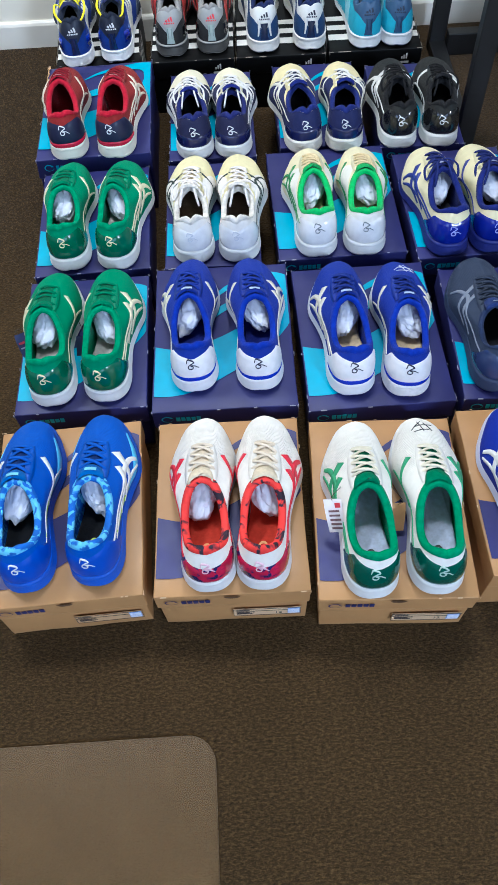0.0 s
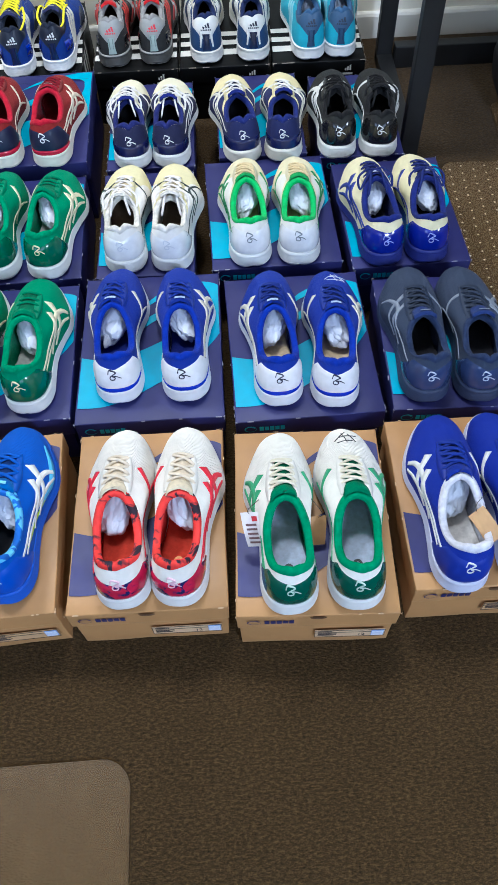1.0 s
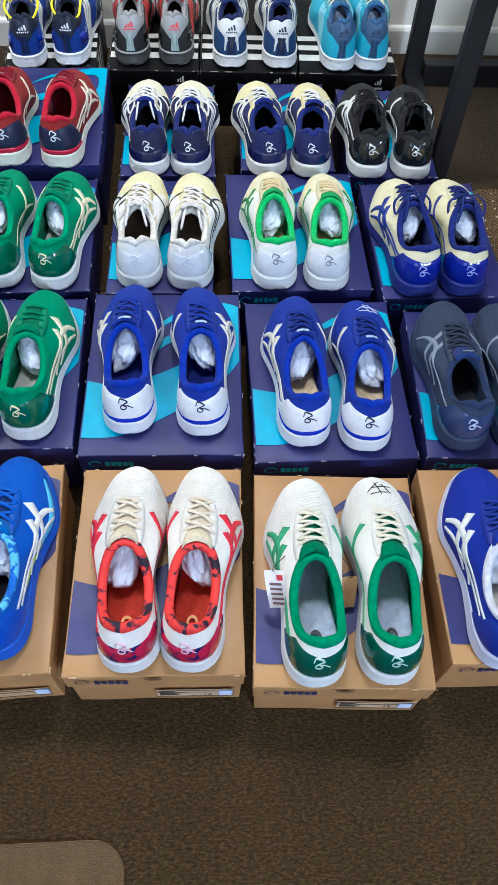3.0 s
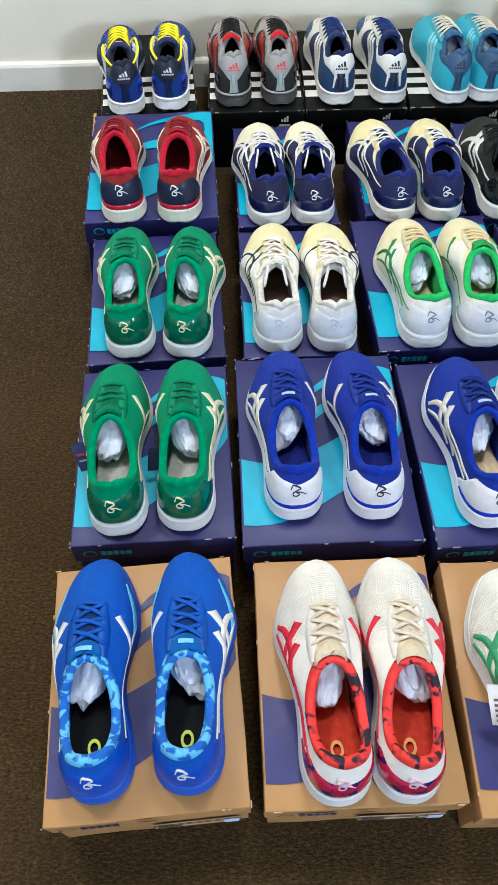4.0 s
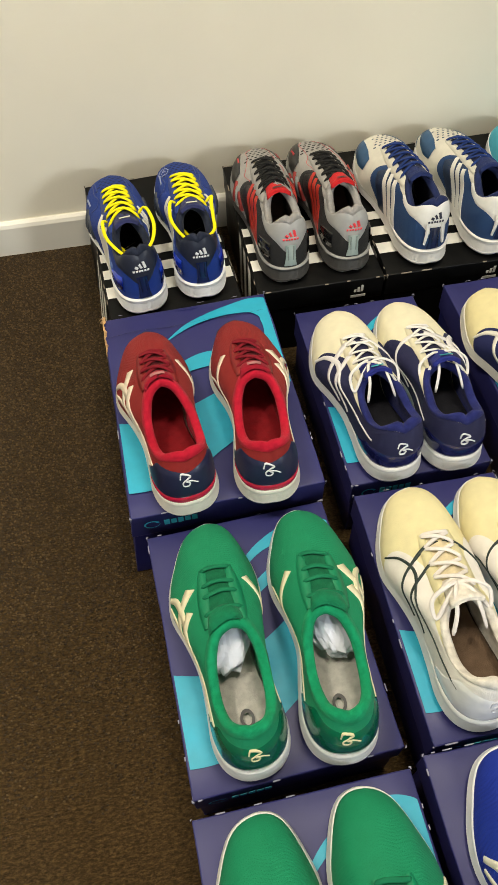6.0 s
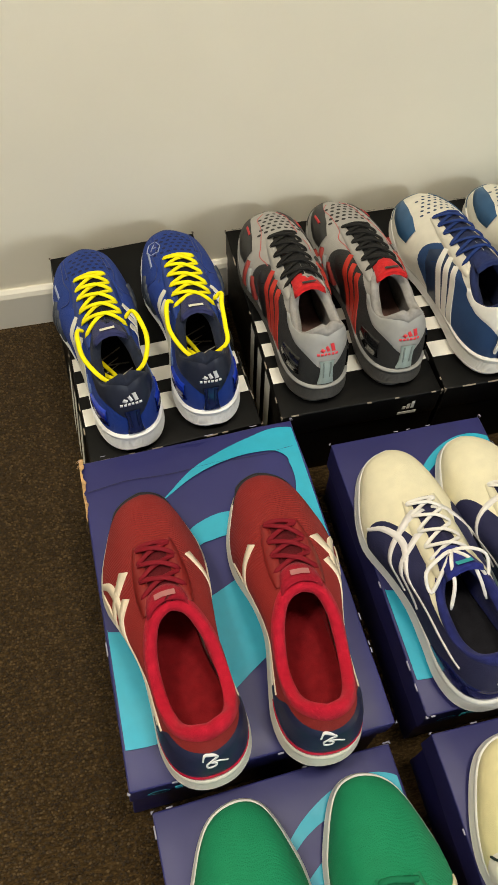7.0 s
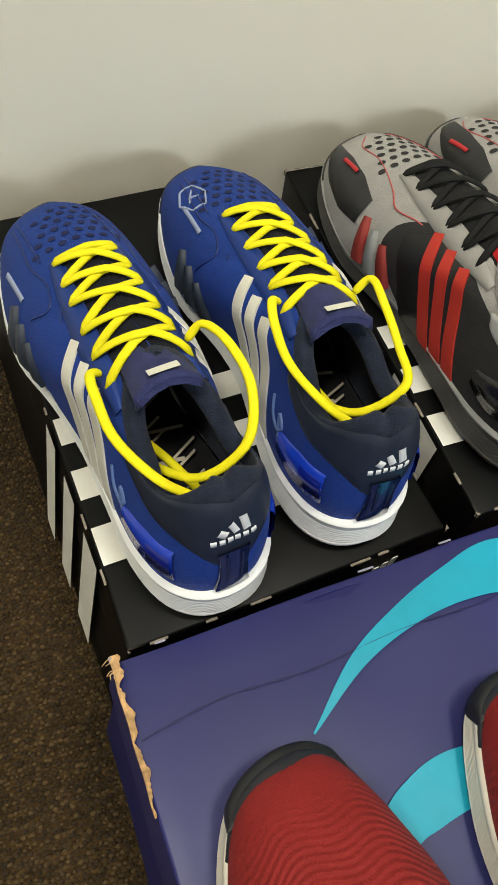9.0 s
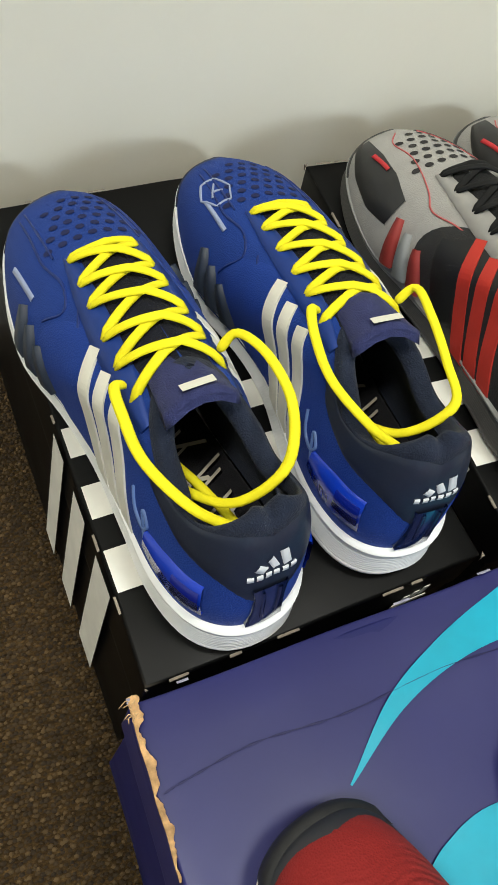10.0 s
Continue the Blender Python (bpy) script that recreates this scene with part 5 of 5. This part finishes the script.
def torsion_fins(top, f, over, tree, lace_mat, side):
    for sx in (-1, 1):
        for k in range(3):
            y = 0.186 + 0.016 * k
            rows = ribbon(tree, [(y, 0.026), (y + 0.006, 0.044), (y + 0.012, 0.052)], [0.014, 0.010, 0.004], lambda q: (0.0, q[0], q[1]), (-sx, 0, 0), n=8, d=0.004)
            grid_part("side_fin", rows, foam((44, 52, 66)), top)
        rows = ribbon(tree, [(0.064, 0.048), (0.042, 0.052), (0.020, 0.056)], [0.012, 0.024, 0.026], lambda q: (0.0, q[0], q[1]), (-sx, 0, 0), n=14, d=0.0030)
        grid_part("heel_panel", rows, gloss((24, 56, 176)), top)
        rows = ribbon(tree, [(0.036, 0.053), (0.021, 0.056)], [0.014, 0.016], lambda q: (0.0, q[0], q[1]), (-sx, 0, 0), n=10, d=0.0038)
        grid_part("heel_window", rows, gloss((12, 28, 120)), top)
        swoop = [(0.088, 0.062), (0.080, 0.052), (0.070, 0.050), (0.066, 0.056), (0.074, 0.060), (0.066, 0.048), (0.056, 0.040)]
        grid_part("quarter_emblem", ribbon(tree, swoop, [0.0012, 0.0016, 0.0009], lambda q: (0.0, q[0], q[1]), (-sx, 0, 0), n=40, d=0.0022), ink((96, 122, 178)), top)
    rows = ribbon(tree, [(-0.041, 0.226), (-0.041, 0.264)], [0.0022, 0.0022], lambda q: (q[0], q[1], 0.12), (0, 0, -1), n=10, d=0.0008)
    grid_part("name_bar", rows, ink((150, 160, 190)), top)
    # moulded seams of the toe panels and the eyestay
    for sx in (-1, 1):
        for pts in ([(0.029, 0.300), (0.031, 0.268), (0.033, 0.240), (0.030, 0.214), (0.036, 0.196), (0.046, 0.206)],
                    [(0.024, 0.306), (0.026, 0.270), (0.027, 0.238)], [(0.030, 0.188), (0.036, 0.176), (0.042, 0.184)]):
            rows = ribbon(tree, [(sx * x - side * 0.004, y) for x, y in pts], [0.0010, 0.0014, 0.0010], lambda q: (q[0], q[1], 0.12), (0, 0, -1), n=26, d=0.0007)
            grid_part("seam", rows, synthetic((17, 40, 108)), top)
    ring_at = [(-0.033 + 0.0095 * math.cos(k * math.pi / 3), 0.268 + 0.019 * math.sin(k * math.pi / 3)) for k in range(7)]
    pen((150, 160, 190), [ring_at[k] + ring_at[k + 1] for k in range(6)] + [(-0.037, 0.262, -0.031, 0.278), (-0.036, 0.268, -0.029, 0.266)])(top, f, over, tree, lace_mat, side)
    # pale slanted print on the insole
    rnd = random.Random(11)
    for k in range(11):
        y = 0.040 + 0.0085 * k
        wd = 0.0018 + rnd.uniform(0, 0.0016)
        x0, x1 = rnd.uniform(-0.024, -0.010), rnd.uniform(0.008, 0.022)
        rows = [[(x, y + q * wd + 0.5 * (x - x0) * (1 if k % 3 else -0.3), float(f.zt(y / f.length)) + 0.0104) for x in np.linspace(x0, x1, 5)] for q in (-0.5, 0.5)]
        grid_part("insole_print", rows, ink((176, 168, 150)), top)
    yellow_loops(top, f, over, tree, lace_mat, side)


def pen(col, strokes):
    """Short pen bars on the right shoe's toe."""
    def add(top, f, over, tree, lace_mat, side):
        if side == 1:
            for x0, y0, x1, y1 in strokes:
                rows = ribbon(tree, [(x0, y0), ((x0 + x1) / 2, (y0 + y1) / 2 + 0.001), (x1, y1)], [0.0011, 0.0013, 0.0009], lambda q: (q[0], q[1], 0.12), (0, 0, -1), n=10, d=0.0009)
                grid_part("pen_bar", rows, ink(col), top)
    return add


def side_flash(top, f, over, tree, lace_mat, side):
    """Pale blue and lime panels low on both flanks."""
    for sx in (-1, 1):
        for pts, wd, col in (([(0.262, 0.040), (0.225, 0.036), (0.185, 0.036), (0.150, 0.040)], [0.004, 0.014, 0.016, 0.006], (96, 182, 226)),
                             ([(0.165, 0.034), (0.130, 0.038), (0.100, 0.042), (0.070, 0.050)], [0.003, 0.0065, 0.006, 0.002], (176, 216, 40))):
            rows = ribbon(tree, pts, wd, lambda q: (0.0, q[0], q[1]), (-sx, 0, 0), n=20, d=0.0010)
            grid_part("flank_panel", rows, synthetic(col), top)


MARKS = [(-0.024, 0.262, -0.006, 0.286), (-0.020, 0.258, 0.006, 0.264), (-0.012, 0.284, -0.004, 0.258), (-0.002, 0.282, 0.010, 0.262), (-0.016, 0.272, 0.012, 0.278)]
S["white_green"]["extra"] = pen((40, 40, 44), MARKS)
S["blue_run"]["extra"] = side_flash
S["blue_pale"]["extra"] = pen((195, 198, 214), [(x0 + 0.008, y0 - 0.012, x1 + 0.012, y1 - 0.012) for x0, y0, x1, y1 in MARKS])


def grey_trim(top, f, over, tree, lace_mat, side):
    for sx in (-1, 1):
        for k in range(3):
            y = 0.176 + 0.015 * k
            rows = ribbon(tree, [(y, 0.026), (y + 0.006, 0.044), (y + 0.012, 0.056)], [0.013, 0.010, 0.005], lambda q: (0.0, q[0], q[1]), (-sx, 0, 0), n=8, d=0.004)
            grid_part("side_fin", rows, foam((150, 152, 150) if k % 2 else (150, 54, 48)), top)
        rows = ribbon(tree, [(sx * 0.026, 0.118), (sx * 0.029, 0.150), (sx * 0.031, 0.180), (sx * 0.034, 0.204), (sx * 0.028, 0.222), (sx * 0.022 - side * 0.005, 0.262), (sx * 0.021 - side * 0.007, 0.292), (sx * 0.010 - side * 0.009, 0.310)], [0.0008] * 3, lambda q: (q[0], q[1], 0.12), (0, 0, -1), n=48, d=0.0007)
        grid_part("red_trim", rows, ink((180, 84, 84)), top)
        rows = ribbon(tree, [(sx * 0.037 - side * 0.005, 0.264), (sx * 0.035 - side * 0.006, 0.290)], [0.0024, 0.0024], lambda q: (q[0], q[1], 0.12), (0, 0, -1), n=10, d=0.0020)
        grid_part("name_bar", rows, ink((190, 40, 46)), top)


S["stable_blue"] = spec("stable", "blue tennis shoe with yellow laces and white stripes", upper=(24, 54, 130), quarter=(23, 54, 134), quarter_to=0.5, lining=(34, 40, 56), collar_panel=(32, 38, 54), mark=(210, 212, 214), clip=(24, 36, 76), sole=(240, 240, 238), outsole=(40, 44, 54),
                        stripe=(217, 214, 200), lace=(238, 226, 20), lace_w=0.0029, lace_t=0.0015, throat=(18, 20, 32), tongue=(48, 52, 92), tongue_mark=(206, 204, 190), lace_rows=6, insole=(30, 29, 32), hole_r=0.0029, holes=(13, 22, 70), bumper=(26, 32, 60), mark_z=0.088, extra=torsion_fins)
S["stable_grey"] = spec("stable", "grey and black tennis shoe with red stripes", upper=(160, 158, 154), quarter=(44, 44, 44), quarter_to=0.46, lining=(150, 148, 146), collar_panel=(160, 161, 160), heel_side=(18, 18, 20), foxing=(150, 150, 146), mark=(226, 60, 70), clip=(168, 184, 180), sole=(74, 73, 70), outsole=(150, 148, 140),
                        side_panel=(34, 34, 34), stripe=(182, 52, 40), lace=(26, 26, 26), throat=(30, 30, 30), tongue=(190, 34, 38), lace_rows=6, insole=(120, 92, 84), holes=(40, 38, 38), hole_r=0.0030, toe_panel=(44, 44, 44), bumper=(60, 60, 58), mark_z=0.088, tongue_mark=(40, 36, 36), extra=grey_trim)
S["stable_white"] = spec("stable", "white and navy tennis shoe with blue laces", upper=(214, 210, 197), quarter=(38, 66, 108), quarter_to=0.46, lining=(34, 44, 84), collar_panel=(222, 222, 219), legs=(222, 222, 219), mark=(36, 40, 60), clip=(34, 44, 76), sole=(225, 223, 217), outsole=(60, 64, 70),
                         side_panel=(40, 56, 84), stripe=(222, 220, 212), lace=(30, 52, 110), throat=(34, 44, 80), tongue=(34, 46, 92), lace_rows=6, insole=(26, 28, 40), holes=(40, 60, 90), toe_panel=(44, 82, 120), bumper=(70, 90, 110), mark_z=0.088)
S["stable_cyan"] = spec("stable", "turquoise tennis shoe with slate-blue heel and white sole", upper=(76, 168, 190), quarter=(70, 172, 196), quarter_to=0.5, lining=(62, 92, 128), collar_panel=(62, 88, 120), mark=(40, 50, 70), clip=(56, 82, 114), sole=(225, 225, 223), outsole=(90, 100, 116),
                        stripe=(150, 206, 216), lace=(214, 210, 190), throat=(60, 90, 120), tongue=(60, 100, 140), lace_rows=6, insole=(40, 50, 70), holes=(46, 120, 142), mark_z=0.088, tissue=9.0, tissue_y=0.12)

# heel and toe of the left and right shoe of each pair, and the height of the lid beneath
PAIRS = [
    ("blue_run", (-0.197, 0.012), (-0.213, 0.315), (-0.091, 0.018), (-0.094, 0.319), 0.135),
    ("white_red", (0.093, 0.000), (0.087, 0.302), (0.173, 0.000), (0.190, 0.303), 0.135),
    ("white_green", (0.346, -0.022), (0.346, 0.278), (0.445, -0.020), (0.449, 0.280), 0.135),
    ("royal", (0.608, -0.002), (0.616, 0.298), (0.711, -0.002), (0.698, 0.298), 0.135),
    ("green", (-0.197, 0.370), (-0.211, 0.672), (-0.100, 0.374), (-0.102, 0.678), 0.135),
    ("blue", (0.067, 0.385), (0.061, 0.688), (0.187, 0.381), (0.171, 0.685), 0.138),
    ("blue_pale", (0.356, 0.362), (0.351, 0.664), (0.451, 0.353), (0.462, 0.656), 0.135),
    ("slate", (0.616, 0.354), (0.623, 0.654), (0.708, 0.349), (0.719, 0.651), 0.135),
    ("green", (-0.199, 0.715), (-0.213, 1.018), (-0.104, 0.712), (-0.094, 1.017), 0.135),
    ("cream_white", (0.061, 0.717), (0.062, 1.022), (0.154, 0.715), (0.159, 1.019), 0.135),
    ("cream_green", (0.320, 0.717), (0.318, 1.018), (0.416, 0.715), (0.425, 1.018), 0.135),
    ("cream_blue", (0.591, 0.700), (0.574, 1.011), (0.679, 0.702), (0.680, 1.012), 0.135),
    ("red", (-0.224, 1.040), (-0.254, 1.342), (-0.121, 1.036), (-0.120, 1.334), 0.164),
    ("navy_cream", (0.064, 1.054), (0.046, 1.368), (0.149, 1.054), (0.145, 1.367), 0.135),
    ("navy_yellow", (0.320, 1.056), (0.294, 1.375), (0.407, 1.054), (0.418, 1.364), 0.135),
    ("black", (0.535, 1.054), (0.546, 1.362), (0.626, 1.052), (0.646, 1.356), 0.135),
    ("stable_blue", (-0.245, 1.438), (-0.282, 1.772), (-0.150, 1.453), (-0.158, 1.784), 0.146),
    ("stable_grey", (-0.002, 1.463), (-0.002, 1.791), (0.104, 1.467), (0.095, 1.791), 0.146),
    ("stable_white", (0.240, 1.457), (0.235, 1.785), (0.359, 1.457), (0.349, 1.783), 0.146),
    ("stable_cyan", (0.505, 1.450), (0.503, 1.775), (0.581, 1.454), (0.598, 1.775), 0.146),
]
for key, hl, tl, hr, tr, z in PAIRS:
    for side, hp, tp in ((-1, hl, tl), (1, hr, tr)):
        dx, dy = tp[0] + side * 0.010 - hp[0], tp[1] - hp[1]
        shoe(S[key], side, pose(hp[0], hp[1], z + 0.0026, 0, 0, math.degrees(math.atan2(-dx, dy))))


# ---- hang tags ----
def hang_tag(label, m, w, l, colour, marks, string_to):
    top = new("hang_tag")
    tagged(top, label, "tag", "shop tags on the shoes")
    rows = [[(x * w / 2, y * l, 0.004 * math.sin(2.2 * y) + 0.0008 * x * x) for x in (-1, -0.5, 0, 0.5, 1)] for y in np.linspace(0, 1, 8)]
    low = [[(x, y, z - 0.0006) for x, y, z in r] for r in rows]
    grid_part("card", rows, surface("tag_card", colour, 0.7, spread=0.06, scale=80), top, smooth=False)
    grid_part("card_back", low, surface("tag_card", colour, 0.7, spread=0.06, scale=80), top, smooth=False)
    for k, (u, v, bw, bh, col) in enumerate(marks):
        rows = [[(x, y * l, 0.004 * math.sin(2.2 * y) + 0.0009) for x in ((u - bw / 2) * w, (u + bw / 2) * w)] for y in (v, v + bh)]
        grid_part("print_bar", rows, ink(col), top, smooth=False)
    top.matrix_world = m
    end = m.inverted() @ Vector(string_to)
    cord("string", [smooth_curve([(0, l * 0.95, 0.004), (0.004, l * 0.95 + 0.01, 0.010), tuple(end)], 14)], 0.0006, 0.0006, cloth((60, 56, 50)), top, n=5)
    return top


LINES = [(0.0, 0.15 + 0.1 * k, 0.6, 0.03, (96, 74, 50)) for k in range(6)]
hang_tag("kraft paper hang tag with small print on a blue shoe", pose(0.650, 0.050, 0.208, 18, 8, 35), 0.034, 0.052, (196, 158, 112), [], (0.655, 0.130, 0.215))
hang_tag("kraft paper hang tag with small print on a blue shoe", pose(0.682, 0.078, 0.212, 12, -8, -38), 0.036, 0.050, (190, 152, 108), LINES, (0.690, 0.150, 0.215))
hang_tag("white paper hang tag with red print on a cream shoe", pose(0.298, 0.075, 0.178, 48, -25, -14), 0.030, 0.056, (236, 230, 230), [(0.0, 0.1 + 0.13 * k, 0.6, 0.06, (120, 90, 90)) for k in range(5)] + [(0.25, 0.75, 0.3, 0.14, (196, 50, 60))], (0.315, 0.150, 0.205))
hang_tag("plain kraft hang tag lying between cream shoes", pose(0.392, 0.085, 0.150, 50, 10, 8), 0.026, 0.050, (182, 140, 92), [], (0.380, 0.150, 0.200))
hang_tag("small navy hang tag with red print on a green shoe", pose(-0.247, 0.468, 0.170, 50, -30, -10), 0.026, 0.044, (40, 52, 92), [(0.0, 0.55, 0.6, 0.10, (170, 50, 70)), (0.0, 0.35, 0.6, 0.06, (150, 156, 176))], (-0.225, 0.520, 0.200))
hang_tag("small navy hang tag hanging between green shoes", pose(-0.147, 0.470, 0.160, 60, 10, 5), 0.022, 0.040, (30, 38, 70), [], (-0.150, 0.520, 0.200))
